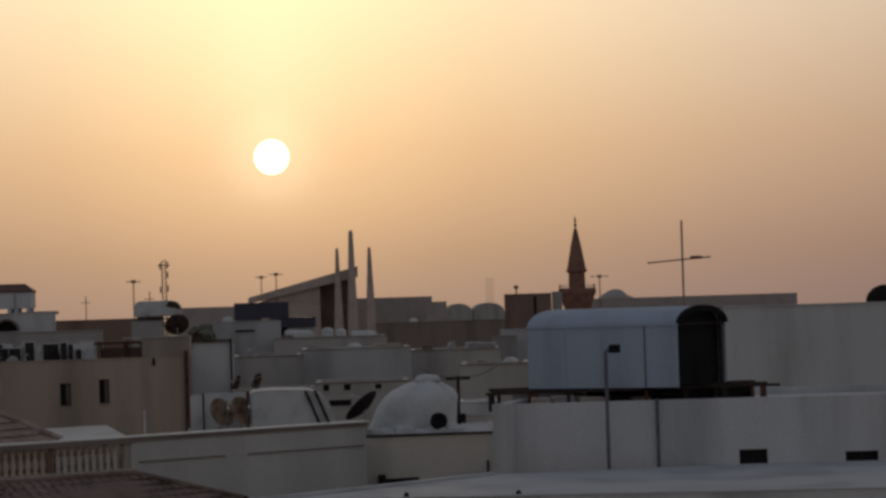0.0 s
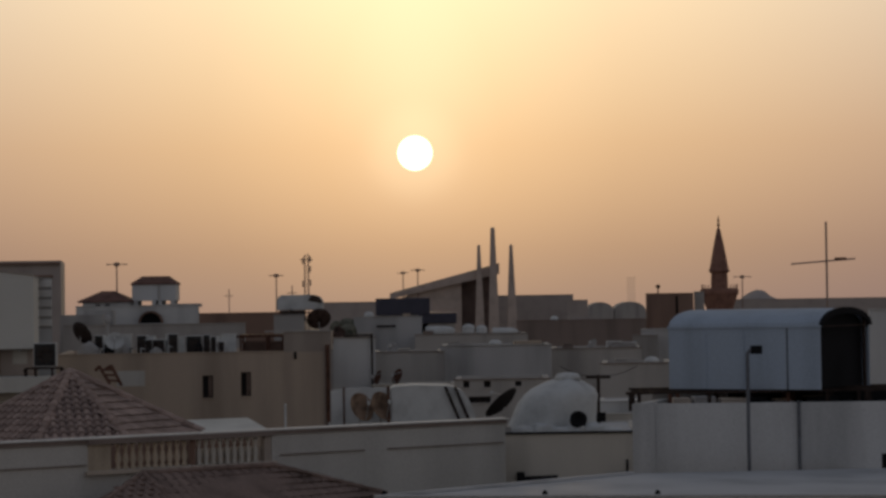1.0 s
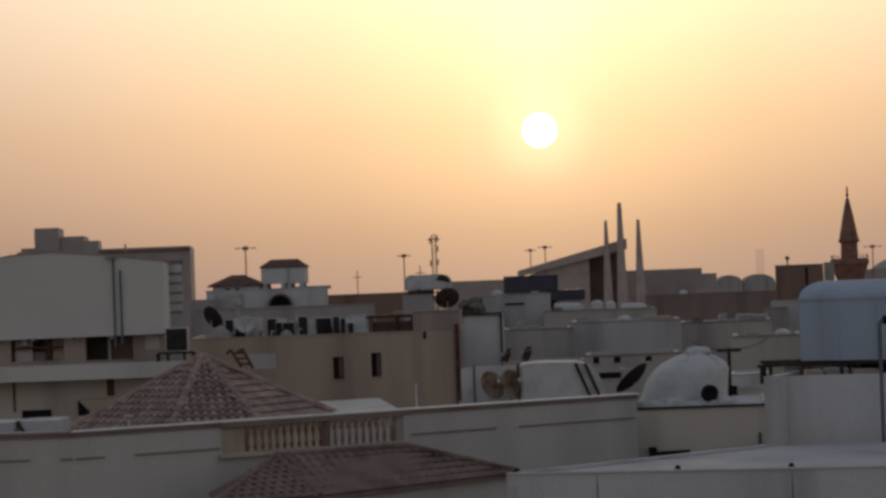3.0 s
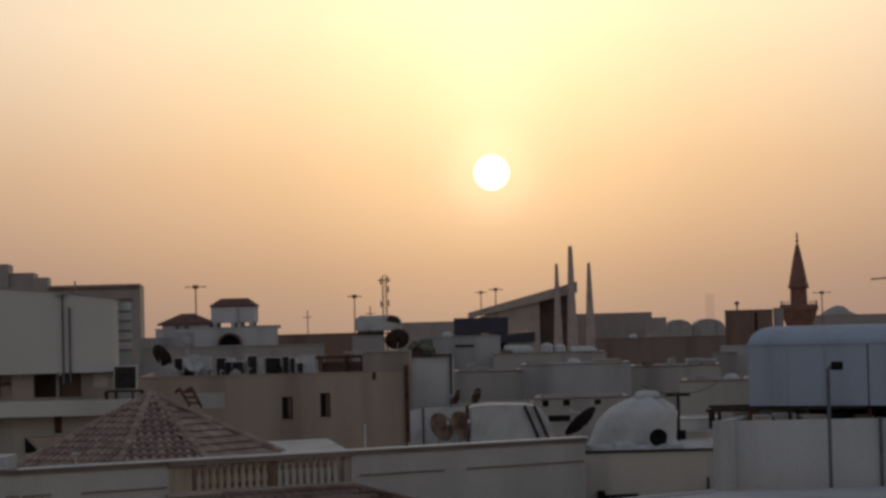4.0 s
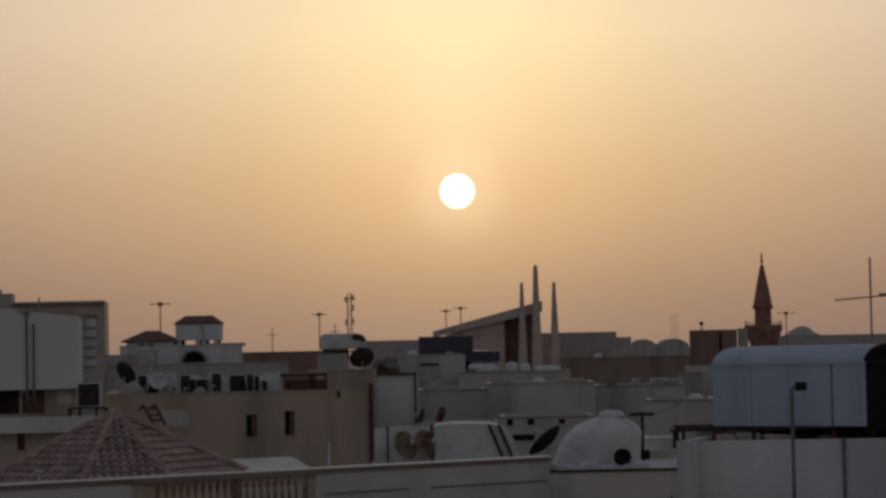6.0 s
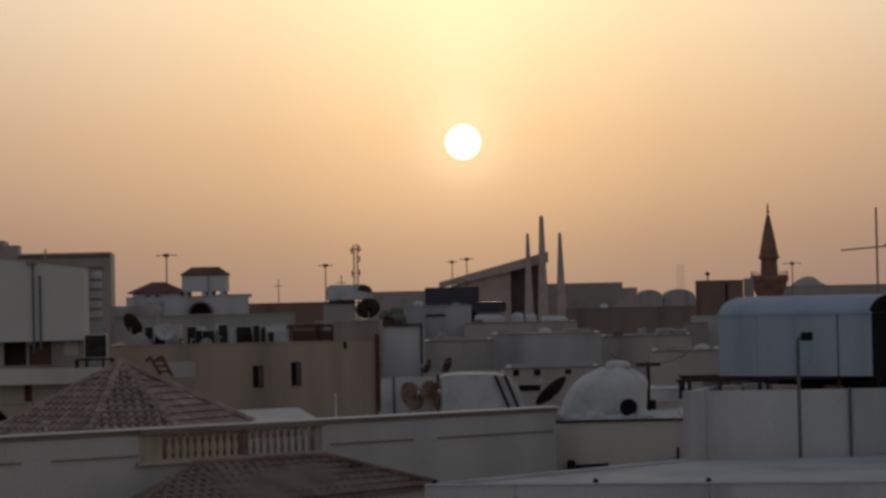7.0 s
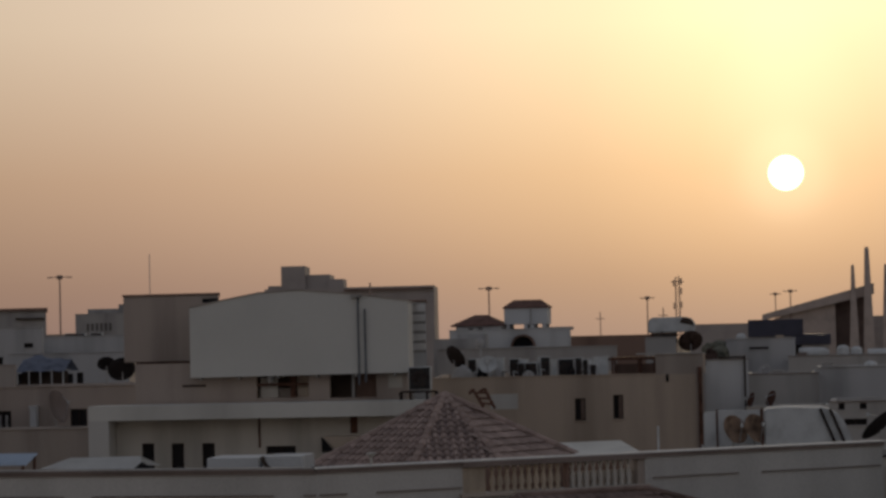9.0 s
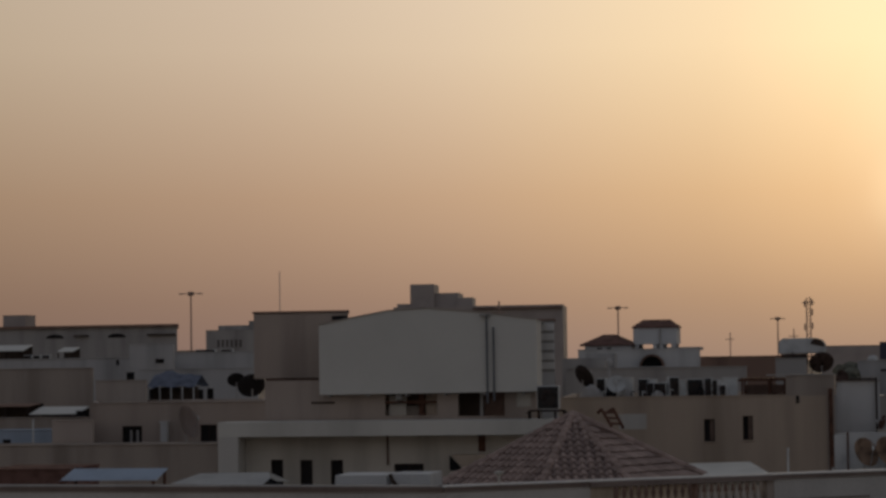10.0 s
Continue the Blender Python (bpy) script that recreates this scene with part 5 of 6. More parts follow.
# ---- the middle: pale roofs one behind the other ----
# Brown copings here paint the shadow line below the roof edge.
block("pale grey roof room wall", (-2.05, 122.0, 12.55), (0.08, 122.0, 12.51), WHITE, deep=6, name="roof_room", coping_mat=DUSK_BROWN)
ep = thing("edge_post", "dark steel post at the edge of a pale roof room", "post", Matrix.Translation((-0.1, 121.8, 0)))
part("post", boxes((-0.05, 0.05, 0, 0.1, 10.0, 12.75)), DARK_STEEL, ep)
part("arm", boxes((-1.3, -0.055, 0, 0.1, 12.62, 12.7)), DARK_STEEL, ep)
block("cream house with a dark eave line", (-0.05, 126.0, 11.69), (3.69, 126.0, 11.61), PALE, deep=8, coping_mat=DUSK_BROWN)
block("wide white plastered house wall", (3.55, 128.0, 11.94), (9.49, 128.0, 11.81), DARKER_WHITE, deep=8, coping_mat=GREY)
block("cream house with a flat parapet", (9.51, 130.0, 11.66), (14.54, 130.0, 11.55), PALE, deep=9, coping_mat=DUSK_BROWN)
block("grey-white house with small square openings", (3.67, 110.0, 10.66), (8.07, 110.0, 10.66), PALE,
      [(4.07, 4.36, 10.31, 10.62), (5.02, 5.34, 10.32, 10.61),
       (6.46, 6.76, 10.35, 10.58), (4.32, 5.33, 9.61, 9.9)], deep=7, parapet=0.3, coping_mat=DUSK_BROWN)
block("cream side wall with a grey band", (10.61, 112.0, 11.25), (13.91, 112.0, 11.18), PALE, deep=8, coping_mat=DUSK_BROWN)
block("pale roof with white tanks on it", (-1.34, 165.0, 13.41), (3.33, 165.0, 13.31), DARKER_WHITE, [(0.2, 1.52, 12.7, 12.86)], deep=10)
block("pale long roof behind the houses", (2.75, 160.0, 12.21), (10.29, 160.0, 12.05), PALE, deep=10, coping_mat=DUSK_BROWN)
block("wide brown-grey house wall", (12.55, 210.0, 12.75), (24.18, 210.0, 12.51), DUSK_BROWN, deep=10)
block("flat-roofed grey hall far off", (-7.46, 330.0, 14.94), (6.55, 330.0, 14.65), HAZE_GREY, deep=30)
block("far grey hall with a flat roof", (21.63, 460.0, 16.17), (38.45, 460.0, 15.81), HAZE_GREY, deep=30)
block("far low grey hall", (30.04, 370.0, 14.87), (33.18, 370.0, 14.8), HAZE_GREY, deep=30)
block("brown roof room beside the minaret", (19.42, 170.0, 14.76), (22.79, 170.0, 14.77), BROWN, [(21.5, 21.7, 13.31, 14.59)], deep=8)
block("narrow white stair wall beside a brown roof room", (23.01, 171.0, 14.85), (23.7, 171.0, 14.84), GREY, deep=6, name="stair_wall")
block("pale base below the roof room", (16.8, 150.0, 12.42), (19.21, 150.0, 12.36), DARKER_WHITE, deep=8)
block("grey roof room before a pale base", (16.05, 148.0, 12.09), (17.59, 148.0, 12.06), GREY, deep=1.8, name="roof_room")
block("far grey building in the haze", (63.32, 420.0, 14.67), (100.46, 420.0, 14.09), HAZE_GREY, deep=20)
dish("dark satellite dish on a pale roof", (25.66, 93.0, 13.79), 0.6, 190, 35, DISH_DARK, 13.84 - 13.67 + 0.3, "")
block("white house beside the shelter", (18.73, 90.0, 13.67), (31.46, 90.0, 13.54), WHITE, deep=9)


def mosque():
    y = 420.0
    x0, x1 = 3.61, 22.13
    zl, zr, zb = 16.32, 21.67, 0.0
    m = thing("mosque", "modern mosque with a rising wedge roof and slender towers", "mosque", Matrix.Translation((x0, y, 0)))
    w = x1 - x0
    part("hall", prism(bmesh.new(), [(0, 0), (15.48 - x0, 0), (15.48 - x0, zl + (zr - zl) * 0.66), (0, zl - 1)], 0, 30), STONE, m)
    part("roof", prism(bmesh.new(), [(-0.5, zl - 0.6), (w, zr - 1.9), (w, zr), (-0.5, zl + 0.4)], -1, 31), STONE, m, "sloping wedge roof edge")
    part("recess", boxes((15.48 - x0 + 0.01, 21.63 - x0, 2.5, 28, 0, zl)), PORTAL, m, "dark deep portal")
    part("recess", prism(bmesh.new(), [(15.48 - x0 + 0.01, zl + 0.01), (w - 0.4, zl + 0.01), (w - 0.4, zr - 2.0), (15.48 - x0 + 0.01, zl + (zr - zl) * 0.6)], 2.5, 28), PORTAL, m)
    for xb, top, rb, rt in ((18.57, 24.92, 0.892, 0.297), (21.04, 27.94, 1.040, 0.416), (24.21, 24.91, 0.991, 0.317)):
        bm = bmesh.new()
        lathe(bm, [(rb * 1.35, 0), (rb * 1.3, 10), (rt * 1.25, top - 0.5), (rt * 1.2, top - 0.3), (rt * 0.7, top)], 4)
        bmesh.ops.rotate(bm, verts=bm.verts[:], matrix=Matrix.Rotation(pi / 4, 3, "Z"), cent=(0, 0, 0))
        bmesh.ops.translate(bm, verts=bm.verts[:], vec=(xb - x0, -1.5, 0))
        part("tower", bm, STONE, m, "slender tapering stone tower")


mosque()


def minaret():
    x, y = 27.57, 190.0
    z_tip, z_cone, z_neck, z_rail, z_low, z_base = (20.96, 19.93, 16.7, 15.22, 13.56, 0.0)
    m = thing("minaret", "slender dark red-brown minaret with a balcony and pointed cap", "minaret", Matrix.Translation((x, y, 0)))
    r = 0.762
    part("shaft", lathe(bmesh.new(), [(r * 1.4, 0), (r * 1.4, z_low), (r * 1.6, z_low + 0.45), (r * 1.9, z_rail - 0.5)], 12), MINARET, m)
    part("balcony", lathe(bmesh.new(), [(r * 1.9, z_rail - 0.495), (r * 2.0, z_rail - 0.45), (r * 2.0, z_rail - 0.1), (r * 1.85, z_rail)], 16), MINARET, m, "projecting ring balcony")
    for k in range(12):
        q = 2 * pi * k / 12
        part("railing_post", tubes(0.04, ((r * 1.85 * cos(q), r * 1.85 * sin(q), z_rail - 0.05), (r * 1.85 * cos(q), r * 1.85 * sin(q), z_rail + 0.3)), seg=5), MINARET, m)
    part("lantern", lathe(bmesh.new(), [(r * 0.92, z_rail - 0.09), (r * 0.85, z_neck - 0.3), (r * 1.12, z_neck - 0.1), (r * 1.05, z_neck + 0.05)], 12), MINARET, m)
    part("spire", lathe(bmesh.new(), [(r * 1.0, z_neck + 0.055), (r * 0.55, (z_neck + z_cone) / 2 + 0.3), (r * 0.18, z_cone), (0.05, z_cone + 0.1)], 12), MINARET, m)
    part("finial", lathe(bmesh.new(), [(0.04, z_cone + 0.1), (0.13, z_cone + 0.35), (0.04, z_cone + 0.5), (0.09, z_cone + 0.62), (0.03, z_tip)], 8), RUST, m, "thin finial")


minaret()


def light_mast(place, span=1.35):
    """Tall street lamp mast with a cross of lamp heads."""
    m = thing("street_lamp", "tall street lamp mast with outstretched lamp heads", "street lamp", Matrix.Translation((place[0], place[1], 0)), "street lamps")
    z = place[2]
    part("pole", lathe(bmesh.new(), [(0.16, 0), (0.09, z)], 8), FAR_STEEL, m)
    part("ring", lathe(bmesh.new(), [(0.3, z - 0.3), (0.42, z - 0.2), (0.42, z + 0.15), (0.3, z + 0.22)], 12), FAR_STEEL, m)
    part("arm", tubes(0.05, ((-span, 0, z - 0.02), (span, 0, z - 0.02))), FAR_STEEL, m)
    for s in (-1, 1):
        part("lamp_head", boxes((s * span - 0.3, s * span + 0.3, -0.2, 0.2, z - 0.12, z + 0.03), bevel=0.03), FAR_STEEL, m)
    return m


for q, reach in (((-87.51, 300.0, 22.9), 1.3), ((-35.15, 330.0, 20.66), 1.15), ((-15.31, 380.0, 19.53), 0.85), ((7.86, 420.0, 20.69), 0.95), ((5.78, 460.0, 20.84), 0.8), ((65.0, 420.0, 18.7), 1.3)):
    light_mast(q, reach)


def lattice_mast():
    p = (-6.35, 230.0, 19.24)
    y, top = p[1], p[2]
    m = thing("radio_mast", "slim radio mast with small aerials", "mast", Matrix.Translation((p[0], y, 0)))
    part("leg", tubes(0.055, ((-0.25, 0, 0), (-0.18, 0, top)), seg=6), FAR_STEEL, m)
    part("leg", tubes(0.055, ((0.25, 0, 0), (0.18, 0, top)), seg=6), FAR_STEEL, m)
    br = bmesh.new()
    for k in range(24):
        z = top - 8 + k * 0.34
        tube(br, (-0.2, 0, z), (0.2, 0, z + 0.3), 0.03, 4)
    part("bracing", br, FAR_STEEL, m)
    for dz, s in ((-0.35, 1), (-0.5, -1), (-1.3, 1), (-2.6, 1), (-2.7, -1)):
        part("aerial", boxes((s * 0.28, s * 0.42, -0.1, 0.1, top + dz - 0.35, top + dz + 0.25)), FAR_STEEL, m)
    part("cross_arm", tubes(0.05, ((-0.6, 0, top - 0.45), (0.6, 0, top - 0.45))), FAR_STEEL, m)


lattice_mast()
block("small pale roof room under a tank", (-6.57, 158.0, 13.66), (-4.56, 158.0, 13.62), GREY, deep=6, parapet=0.05, name="roof_room")
frame_tank("white sheet-metal tank with a dark hatch on a roof frame", -6.42, -3.35, 160.0, 13.98, 15.0)
for a, b, zt, zb in ((0.23, 5.67, 15.02, 13.32), (4.52, 8.34, 13.49, 12.44)):
    c = thing("navy_container", "dark navy metal container on a roof", "container", Matrix.Translation((a, 240, 0)))
    part("body", boxes((0, b - a, 0, 2.4, zb, zt), bevel=0.03), NAVY, c)
    part("stand", boxes((0.2, b - a - 0.2, 0.2, 2.2, 0, zb - 0.002)), GREY, c)
    for k in range(12):
        xx = (b - a) * (k + 0.5) / 12
        part("rib", boxes((xx - 0.08, xx + 0.08, -0.05, -0.002, zb + 0.05, zt - 0.05)), NAVY, c)


# ---- small things ----
def ladder():
    m = Matrix.Translation((-8.6, 76, 0))
    t = thing("roof_ladder", "brown ladder with hooked ends lying over the tiled roof", "ladder", m)
    ox = -8.6
    for (xa, za), (xm, zm), (xb, zb) in (((-8.81, 12.18), (-8.68, 12.32), (-8.32, 11.77)),
                                         ((-8.48, 12.23), (-8.3, 12.33), (-7.96, 11.72))):
        part("rail", tubes(0.05, ((xa - ox, 0, za), (xm - ox, 0, zm)), ((xm - ox, 0, zm), (xb - ox, -0.3, zb))), RUST, t)
    for f in (0.2, 0.5, 0.8):
        part("rung", tubes(0.035, ((-8.68 * (1 - f) + -8.32 * f - ox, -0.3 * f, 12.32 * (1 - f) + 11.77 * f),
                                   (-8.3 * (1 - f) + -7.96 * f - ox, -0.3 * f, 12.33 * (1 - f) + 11.72 * f))), RUST, t)


ladder()


def thin_aerial(p, foot, arms=2):
    t = thing("thin_aerial", "thin television aerial on a roof pole", "aerial", Matrix.Translation((p[0], p[1], 0)))
    part("pole", tubes(0.04, ((0, 0, foot), (0, 0, p[2])), seg=6), FAR_STEEL, t)
    for k in range(arms):
        z = p[2] - 0.5 - 0.5 * k
        part("element", tubes(0.03, ((-0.35 + 0.1 * k, 0, z), (0.3, 0, z)), seg=5), FAR_STEEL, t)


thin_aerial((-10.68, 178.0, 15.61), 13.56, 1)
thin_aerial((-5.47, 162.0, 15.65), 13.51, 1)
dish("big dark brown mesh dish beside a white tank", (-3.6, 158.6, 13.28), 0.8, 190, 35, DUSK_RUST, 13.28 - 12.23 + 0.05, "")
block("low grey roof behind the tan house", (-4.7, 157.0, 12.25), (-2.67, 157.0, 12.21), GREY, deep=5, parapet=0.05)
dish("small rusty dish on a roof edge", (0.24, 121.0, 10.46), 0.42, -70, 20, RUST, 0.5, "small dishes")
dish("small rusty dish on a roof edge", (1.24, 121.0, 10.53), 0.42, -60, 20, RUST, 0.5, "small dishes")
block("low white roof ledge house", (-0.08, 119.0, 10.19), (4.1, 119.0, 10.1), CREAM, deep=5, parapet=0.1)

flat_box("roof_room", "far plain grey roof room", "house", -18.75, -16.1, 143.5, 2, 9.0, 13.9, GREY, 0.04, False)
flat_box("roof_room", "far plain grey roof room with a stepped top", "house", -17.6, -15.8, 146, 2, 9.0, 14.16, DARKER_WHITE, 0.04, False)
vc = thing("roof_vent", "small grey cowl vent on the house roof", "vent", Matrix.Translation((-13.06, 118.0, 12.2)))
part("pipe", lathe(bmesh.new(), [(0.07, 0), (0.07, 1.3)], 8), GREY, vc)
part("cowl", lathe(bmesh.new(), [(0.1, 1.25), (0.19, 1.4), (0.19, 1.58), (0.08, 1.7)], 10), GREY, vc, smooth=True)


def lower_tiled_porch():
    x0, x1 = 3.04, 6.24
    z = 8.72
    t = thing("tiled_porch", "small porch with a brown tiled hipped roof", "porch", Matrix.Translation((x0, 52.5, 0)))
    hip_roof(t, 0, x1 - x0, 0, 2.4, z - 0.75, 0.75, WORN_TILE, 0.36)
    part("wall", boxes((0.1, x1 - x0 - 0.1, 0.1, 2.3, 0, z - 0.86)), CREAM, t)


lower_tiled_porch()
for x, w, z in ((46.49, 5.8, 14.71), (52.49, 6.8, 14.73)):
    t = thing("far_dome_hall", "far pale hall with a low rounded roof", "hall", Matrix.Translation((x + w / 2, 520, 0)))
    part("wall", boxes((-w / 2, w / 2, 0, 8, 0, z - 2)), GREY, t)
    part("roof", prism(bmesh.new(), [(-w / 2 * cos(pi * k / 10), z - 2 + 2 * sin(pi * k / 10)) for k in range(11)], 0, 8), GREY, t)


def small_tank(label, place, r, h, foot, lying=False):
    """Ribbed plastic tank on a low stand."""
    t = thing("water_tank", label, "water tank", Matrix.Translation((place[0], place[1], 0)), "far water tanks")
    z = place[2]
    bm = lathe(bmesh.new(), [(r * 0.92, 0), (r, h * 0.06), (r, h * 0.3), (r * 1.03, h * 0.33), (r, h * 0.36), (r, h * 0.62), (r * 1.03, h * 0.65), (r, h * 0.68), (r * 0.9, h * 0.84), (r * 0.5, h * 0.97), (r * 0.25, h)], 18)
    if lying:
        bmesh.ops.transform(bm, matrix=Matrix.Translation((-h / 2, 0, r)) @ Matrix.Rotation(pi / 2, 4, "Y"), verts=bm.verts[:])
    bmesh.ops.translate(bm, verts=bm.verts[:], vec=(0, 0, z))
    part("shell", bm, GRP, t, smooth=True)
    part("stand", boxes((-r * 0.8, r * 0.8, -r * 0.8, r * 0.8, foot, z + 0.01)), GREY, t)


roof_a = 12.13 - 0.3
for label, p, r0, h0, ly in (("white plastic water tank lying on a roof", (4.49, 161.5, 12.08), 0.343, 1.981, True), ("round white plastic water tank", (6.39, 161.5, 12.12), 0.419, 0.762, False),
                             ("round white plastic water tank", (7.27, 161.5, 12.1), 0.381, 0.686, False), ("white plastic water tank lying on a roof", (8.87, 161.5, 11.99), 0.305, 1.753, True)):
    small_tank(label, p, r0, h0, roof_a, ly)


def clutter_box(label, category, name, p, w, h, d, foot, mat):
    t = thing(name, label, category, Matrix.Translation((p[0], p[1], foot)))
    part("body", boxes((-w / 2, w / 2, 0, d, 0, p[2] - foot), bevel=0.03), mat, t)
    part("lid", boxes((-w / 2 - 0.03, w / 2 + 0.03, -0.03, d + 0.03, p[2] - foot + 0.002, p[2] - foot + 0.05)), mat, t)


clutter_box("flat pale canopy on the roof line", "canopy", "roof_canopy", (8.61, 134.0, 12.02), 1.5, 0.5, 1.2, 11.68, BEIGE)
lump("sagging dark green tarpaulin over roof gear", "tarpaulin_heap", -1.3, 124.2, 12.22, 0.5, 0.5, 0.72, GREEN_TARP, 31, "tarpaulin")
lump("dark brown tarpaulin bundle over roof gear", "tarpaulin_heap", -1.8, 123.6, 12.22, 0.35, 0.4, 0.6, DUSK_RUST, 32, "tarpaulin")
clutter_box("small grey roof box", "box", "roof_box", (1.64, 127.5, 11.81), 0.6, 0.4, 0.6, 11.65 - 0.32, GREY)
clutter_box("low brown roof shed with flat lid", "shed", "roof_shed", (18.68, 212.0, 12.97), 2.6, 0.5, 2, 12.63 - 0.32, HAZE_GREY)
lump("crumpled dusty green tarpaulin heap on a roof", "tarpaulin_heap", -1.91, 166.5, 12.4, 1.0, 0.8, 0.6, GREEN_TARP, 7, "tarpaulin")
block("low pale roof under the tarpaulin", (-3.36, 164.0, 12.45), (-1.35, 164.0, 12.41), DARKER_WHITE, deep=6, parapet=0.03)
cooling_unit("white roof cooling unit on a pale house", 13.31, 132, 11.58 - 0.3, 0.9, 0.75, 0.4, face=GREY, group="far cooling units")
cooling_unit("white roof cooling unit on a pale house", 14.08, 132, 11.57 - 0.3, 0.9, 0.7, 0.4, face=GREY, group="far cooling units")

part("plaster_patch", boxes((-11.76 - tan_x0, -10.49 - tan_x0, -0.006, -0.003, 10.63, 11.33)), VILLA, tan_house, "lighter plaster patch")
vp = thing("vent_pipe", "thin white vent pipe behind the roof wall", "pipe", Matrix.Translation((-2.83, 76, 9.4)))
part("pipe", tubes(0.03, ((0, 0, 0), (0, 0, 10.98 - 9.4))), GRP, vp)
part("cowl", lathe(bmesh.new(), [(0.034, 0), (0.04, 0.04), (0.02, 0.06)], 8, (0, 0, 10.98 - 9.4)), GRP, vp)


# ---- clutter among the houses on the left ----
def tent():
    x0, x1 = -40.85, -38.04
    z0, z1, foot = 12.62, 13.51, 11.79 - 0.3
    t = thing("roof_tent", "pale blue tarpaulin tent on posts on a roof", "tent", Matrix.Translation((x0, 131, 0)))
    w = x1 - x0
    bm = bmesh.new()
    pts = [[bm.verts.new((w * i / 8, y, z0 + (z1 - z0) * (1 - abs(2 * y / 3 - 1)) * (0.75 + 0.25 * sin(pi * min(1, i / 5))) - 0.06 * sin(i * 1.9))) for y in (0, 1.5, 3)] for i in range(9)]
    for p, q in zip(pts, pts[1:]):
        for k in range(2):
            bm.faces.new((p[k], q[k], q[k + 1], p[k + 1]))
    part("tarpaulin", bm, TARP, t, "creased pale blue tarpaulin")
    for k in range(5):
        part("post", tubes(0.04, ((w * (0.03 + 0.235 * k), 0.05, foot), (w * (0.03 + 0.235 * k), 0.05, z0 - 0.03))), GRP, t)
    # Dark sheet paints the shade between the tent posts.
    part("back_shade", boxes((0.05, w - 0.05, 0.9, 0.95, foot, z0 - 0.02)), SHADE, t)


tent()
block("low grey roof deck under a tent", (-39.63, 131.0, 11.6), (-36.45, 131.0, 11.57), GREY, deep=5, parapet=0.03)
vx = -36.59
vc = thing("wall_column", "white column against the tan villa wall", "column", Matrix.Translation((vx, 119.6, 0)))
part("shaft", boxes((0, 0.34, 0, 0.38, 0, 10.87)), WHITE, vc)
part("cap", boxes((-0.05, 0.39, -0.05, 0.38, 10.87 + 0.002, 10.87 + 0.09)), WHITE, vc)
dish("big brown mesh dish standing before the tan villa", (-34.75, 118.0, 10.91), 0.85, 74, 18, DUSK_BROWN, 10.91 - 9.57 + 0.02, "")
block("low beige plinth wall before the tan villa", (-35.41, 117.0, 9.57), (-33.17, 117.0, 9.56), UMBER, deep=2.6, parapet=0.02)


def awning(label, x0, x1, y, z, deep, drop, mat, foot, group="roof awnings"):
    t = thing("roof_awning", label, "awning", Matrix.Translation((x0, y, 0)), group)
    w = x1 - x0
    bm = prism(bmesh.new(), [(0, 0), (w, 0), (w, 0.05), (0, 0.05)], 0, deep)
    for v in bm.verts:
        v.co.z += z - drop * (1 - v.co.y / deep)
    part("sheet", bm, mat, t)
    for xx in (0.06, w / 2, w - 0.06):
        part("post", boxes((xx - 0.04, xx + 0.04, 0.03, 0.11, foot, z - drop - 0.003)), DARK_STEEL, t)
    # The awning's shade is put into this wall's dark colour.
    part("back_wall", boxes((0, w, deep - 0.1, deep - 0.02, foot, z - 0.04)), SHADE, t, "back wall with painted shade")


annex_roof = 11.06 - 0.3
awning("white sheet awning over dark storage", -45.67, -42.91, 125, 11.6, 2.0, 0.35, PANEL, annex_roof)
awning("dark awning over a roof store", -48.68, -45.9, 125.5, 11.78, 2.0, 0.1, BROWN, annex_roof)
clutter_box("small black roof box beside an awning", "box", "roof_box", (-42.66, 124.9, 11.39), 0.6, 0.4, 0.4, annex_roof, BLACK)
clutter_box("small dark water heater box on a roof room", "box", "roof_box", (-41.24, 129.0, 13.43), 0.35, 0.4, 0.4, 13.05 - 0.3, BLACK)
block("beige roof store behind the yard wall", (-41.18, 116.0, 11.11), (-39.03, 116.0, 11.09), UMBER, deep=3, parapet=0.05)
block("pale sheet-clad roof store with a small hole", (-46.13, 117.0, 10.63), (-41.51, 117.0, 10.59), BLUE_SHEET, [(-44.21, -43.75, 9.86, 10.18)], deep=3, parapet=0.05)
tp = thing("pipe_post", "thin white post with a tee joint", "post", Matrix.Translation((-42.26, 116.2, 0)))
part("post", tubes(0.05, ((0, 0, 6), (0, 0, 11.2))), GRP, tp)
hall_top = 17.55 + 0.28
clutter_box("pale box room on the grey hall roof", "roof room", "roof_room", (-86.32, 232.0, 18.97), 2.4, 0.5, 3, hall_top, HAZE_GREY)
white_roof = 14.23 - 0.3
awning("pale sheet awning on a white house", -63.68, -61.09, 166, 15.38, 2.0, 0.4, PANEL, white_roof)
awning("pale sheet awning on a white house", -58.51, -57.31, 166, 15.16, 1.6, 0.3, PANEL, white_roof)
for px, w in ((-60.94, 0.6), (-60.25, 0.5), (-59.55, 0.6)):
    cooling_unit("grey roof cooling unit on a white house", px, 166.5, white_roof, w, 0.75, 0.4, group="far cooling units")
for px in (-50.58, -49.91, -48.58):
    cooling_unit("dark cooling unit on a pale house roof", px, 176, 14.65 - 0.3, 0.9, 0.6, 0.4, group="far cooling units")
awning("pale flat awning on a low house", -48.46, -46.9, 177, 14.52, 2.0, 0.1, PANEL, 14.65 - 0.3)

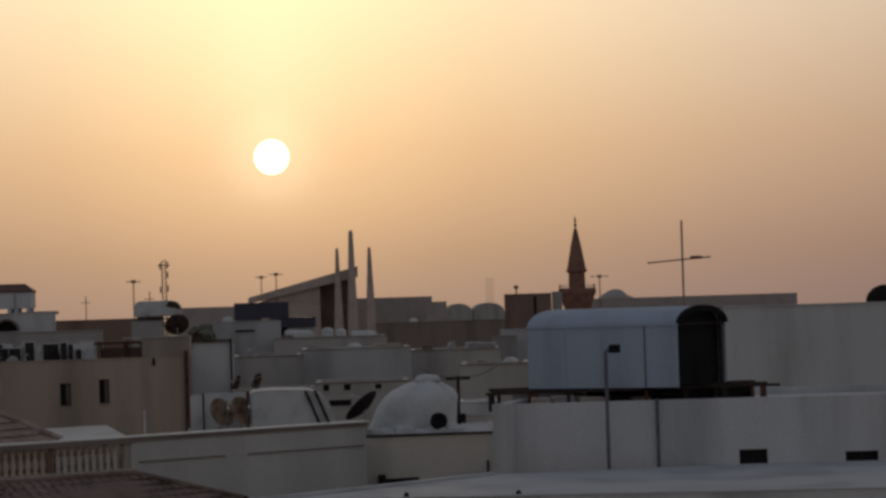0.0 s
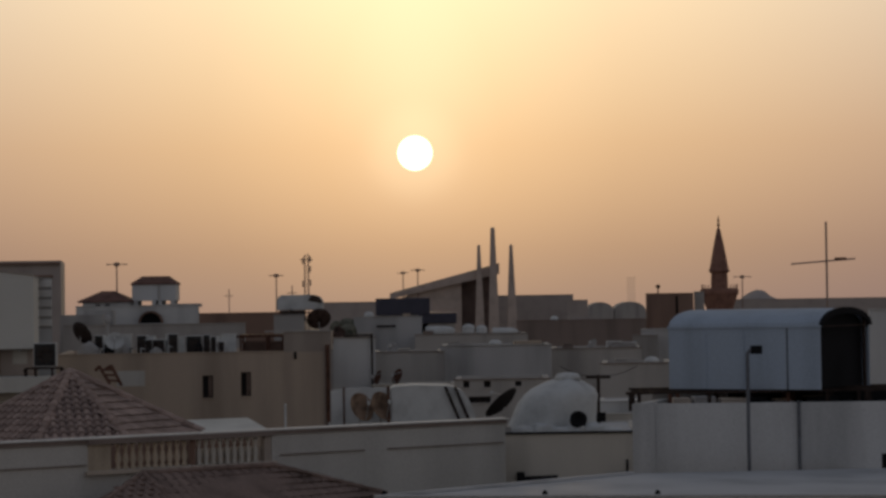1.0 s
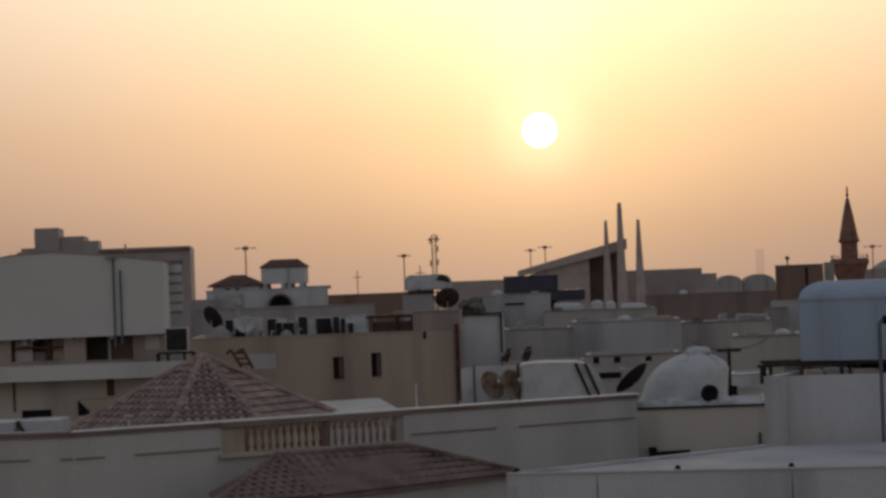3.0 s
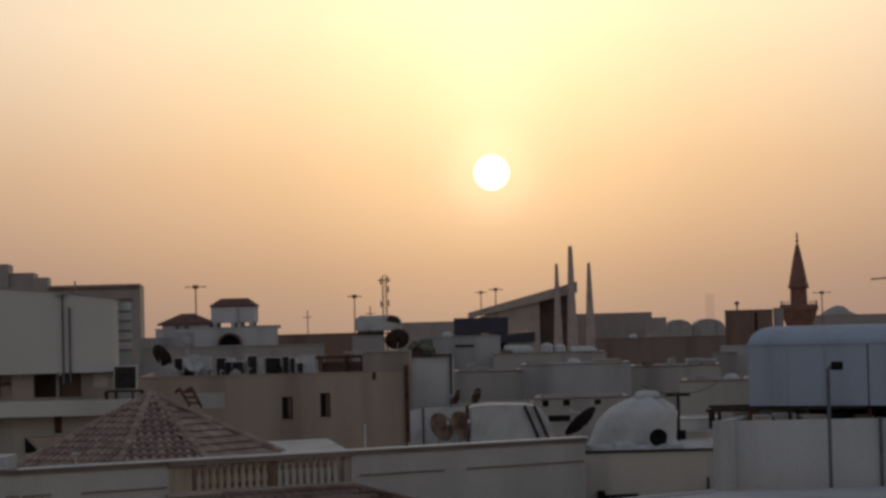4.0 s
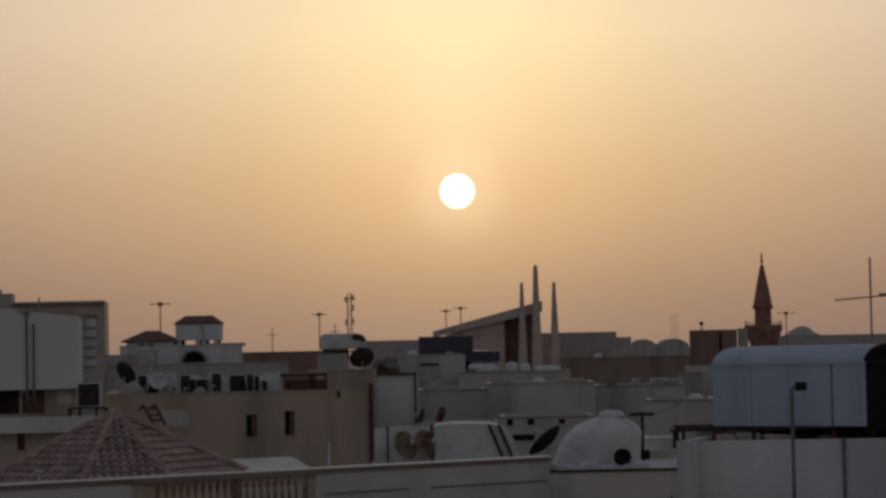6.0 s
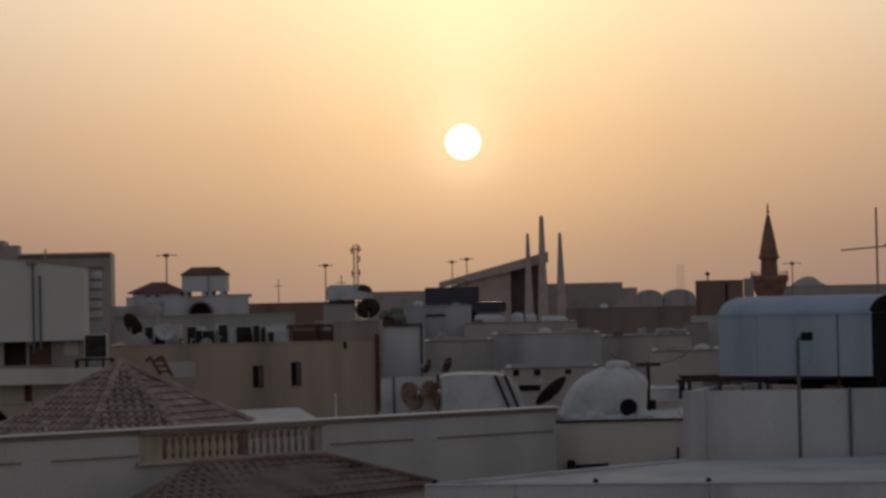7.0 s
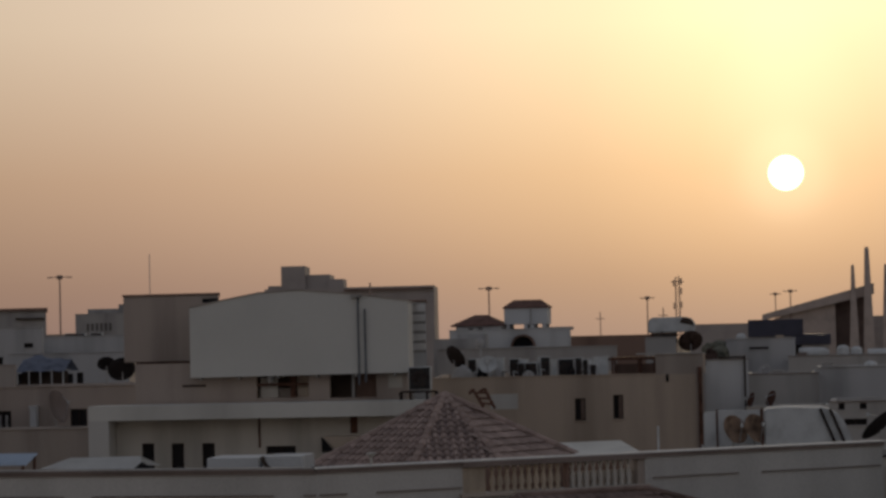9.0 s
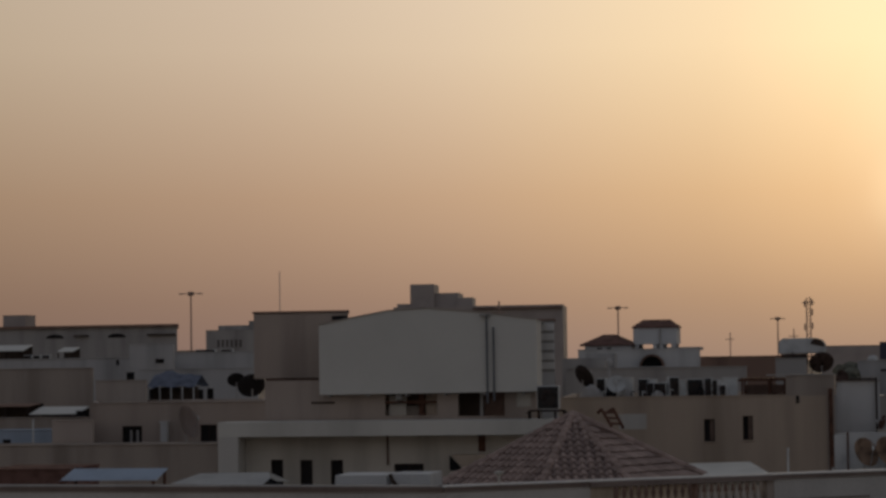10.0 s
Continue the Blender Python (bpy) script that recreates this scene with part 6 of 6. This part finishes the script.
for px, y, w, h, mat, seed in ((-11.57, 111.2, 0.35, 0.45, GREY, 11), (-12.28, 111.6, 0.25, 0.55, BLACK, 12), (-10.03, 111.0, 0.3, 0.35, GREY, 13), (-8.09, 111.4, 0.18, 0.5, BLACK, 14), (-13.22, 111.3, 0.5, 0.55, GREY, 15)):
    lump("sagging covered bundle among the cooling units", "covered_bundle", px, y, tan_roof, w, 0.3, h, mat, seed, "bundle")
pr = thing("pipe_rack", "row of bent conduit pipes on the house roof", "pipes", Matrix.Translation((-12.71, 110.6, tan_roof)))
for k in range(9):
    x = 0.2 + 0.62 * k + random.uniform(-0.1, 0.1)
    h = random.uniform(0.35, 0.75)
    part("pipe", tubes(0.025, ((x, 0, 0), (x, 0, h)), ((x, 0, h), (x + 0.12, 0.35, h - 0.05)), seg=6), random.choice((GRP, DARK_STEEL)), pr)

# small roof gear along the middle roof lines
for p, y0, kind in (((4.28, 129.0, 12.15), 11.92, 0), ((6.56, 129.0, 12.13), 11.88, 1), ((10.64, 131.0, 11.9), 11.64, 0), ((12.0, 131.0, 11.84), 11.61, 2),
                    ((11.72, 113.0, 11.41), 11.23, 0), ((13.19, 113.0, 11.44), 11.2, 1), ((3.68, 161.0, 12.41), 12.19, 0), ((0.97, 127.0, 11.89), 11.67, 2),
                    ((-0.43, 123.0, 12.74), 12.52, 0), ((-0.32, 166.0, 13.7), 13.39, 1), ((2.3, 166.0, 13.57), 13.33, 0), ((16.08, 212.0, 13.02), 12.68, 1)):
    foot = y0 - 0.32
    if kind == 0:
        clutter_box("small grey box on a flat roof", "box", "roof_box", p, random.uniform(0.4, 0.8), 0.4, 0.5, foot, random.choice((GREY, DUSK_BROWN, BEIGE)))
    elif kind == 1:
        small_tank("small white roof water tank", (p[0], p[1] + 0.6, foot + 0.1), 0.35, max(0.4, p[2] - foot), foot)
    else:
        dish("small grey satellite dish on a flat roof", p, 0.32, random.uniform(-60, 60), 30, GREY, p[2] - foot, "small dishes")
kb = thing("roof_vent", "thin roof vent with a round cowl", "vent", Matrix.Translation((20.39, 171, 0)))
part("pipe", tubes(0.05, ((0, 0, 14.82 - 0.4), (0, 0, 15.19))), DARK_STEEL, kb)
part("cowl", lathe(bmesh.new(), [(0.06, -0.12), (0.16, -0.05), (0.17, 0.06), (0.06, 0.16)], 10, (0, 0, 15.27)), DARK_STEEL, kb)
thin_aerial((-16.63, 106.0, 16.52), 16.03 - 0.5, 1)


def far_mound():
    """A low far hill behind the roofs."""
    x0, x1 = 131.5, 163.0
    z = 20.6
    bm = bmesh.new()
    grid = []
    for i in range(25):
        row = []
        for j in range(9):
            u, v = i / 24, j / 8
            h = z * max(0, sin(pi * u ** 0.85) ** 0.8 * sin(pi * v) ** 0.5) * (0.93 + 0.09 * noise.noise((u * 6, v * 3, 2)))
            row.append(bm.verts.new((x0 + (x1 - x0) * u, 880 + 40 * v, h if 0 < u < 1 and 0 < v < 1 else 0)))
        grid.append(row)
    for p, q in zip(grid, grid[1:]):
        for j in range(8):
            bm.faces.new((p[j], q[j], q[j + 1], p[j + 1]))
    tagged(part("backdrop_hill", bm, HAZE_GREY, None, smooth=True), "low far hill behind the roofs", "hill", kind="structure")


far_mound()


def cheek_awning():
    """Slanted beige awning with dark cheeks on the cream house wall."""
    x0, x1 = -17.93, -15.78
    z0, z1 = 9.25, 9.91
    t = thing("wall_awning", "slanted beige awning with a black sheet for the open side's shade", "awning", Matrix.Translation((x0, 100.1, 0)))
    w = x1 - x0
    # Black triangle paints the dark under the awning.
    part("cheek", prism(bmesh.new(), [(0, z0), (0.62, z0), (0.0, z1)], 0.0, 0.06), BLACK, t, "black sheet for the open side's shade")
    part("sheet", prism(bmesh.new(), [(0.02, z1), (0.66, z0), (w, z0), (w, z1)], 0.1, 1.05), BEIGE, t)


cheek_awning()

block("low white roof tier beyond the tank", (8.78, 94.0, 10.21), (10.33, 94.0, 10.18), WHITE, deep=4, parapet=0.05)
block("low cream roof tier beside the tank", (8.63, 93.2, 9.74), (10.23, 93.2, 9.7), CREAM, deep=0.7, parapet=0.05)


# ---- a far tower, its haze painted by a nearly transparent material ----
def see_through_haze():
    m = bpy.data.materials.new("tower_painted_haze")
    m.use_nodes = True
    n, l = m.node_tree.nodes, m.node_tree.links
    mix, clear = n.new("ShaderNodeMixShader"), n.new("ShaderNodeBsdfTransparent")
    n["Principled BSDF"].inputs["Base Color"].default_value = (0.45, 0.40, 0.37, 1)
    # Only 9 percent opaque: the sky showing through stands in for haze.
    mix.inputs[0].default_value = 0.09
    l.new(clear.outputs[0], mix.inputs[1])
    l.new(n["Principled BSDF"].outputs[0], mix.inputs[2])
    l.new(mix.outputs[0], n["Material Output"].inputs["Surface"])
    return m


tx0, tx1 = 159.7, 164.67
tower = thing("far_tower", "pale far tower, made see-through to look hazy", "tower", Matrix.Translation((tx0, 1500, 0)))
part("shaft", boxes((0, tx1 - tx0, 0, tx1 - tx0, 0, 31.75)), see_through_haze(), tower)
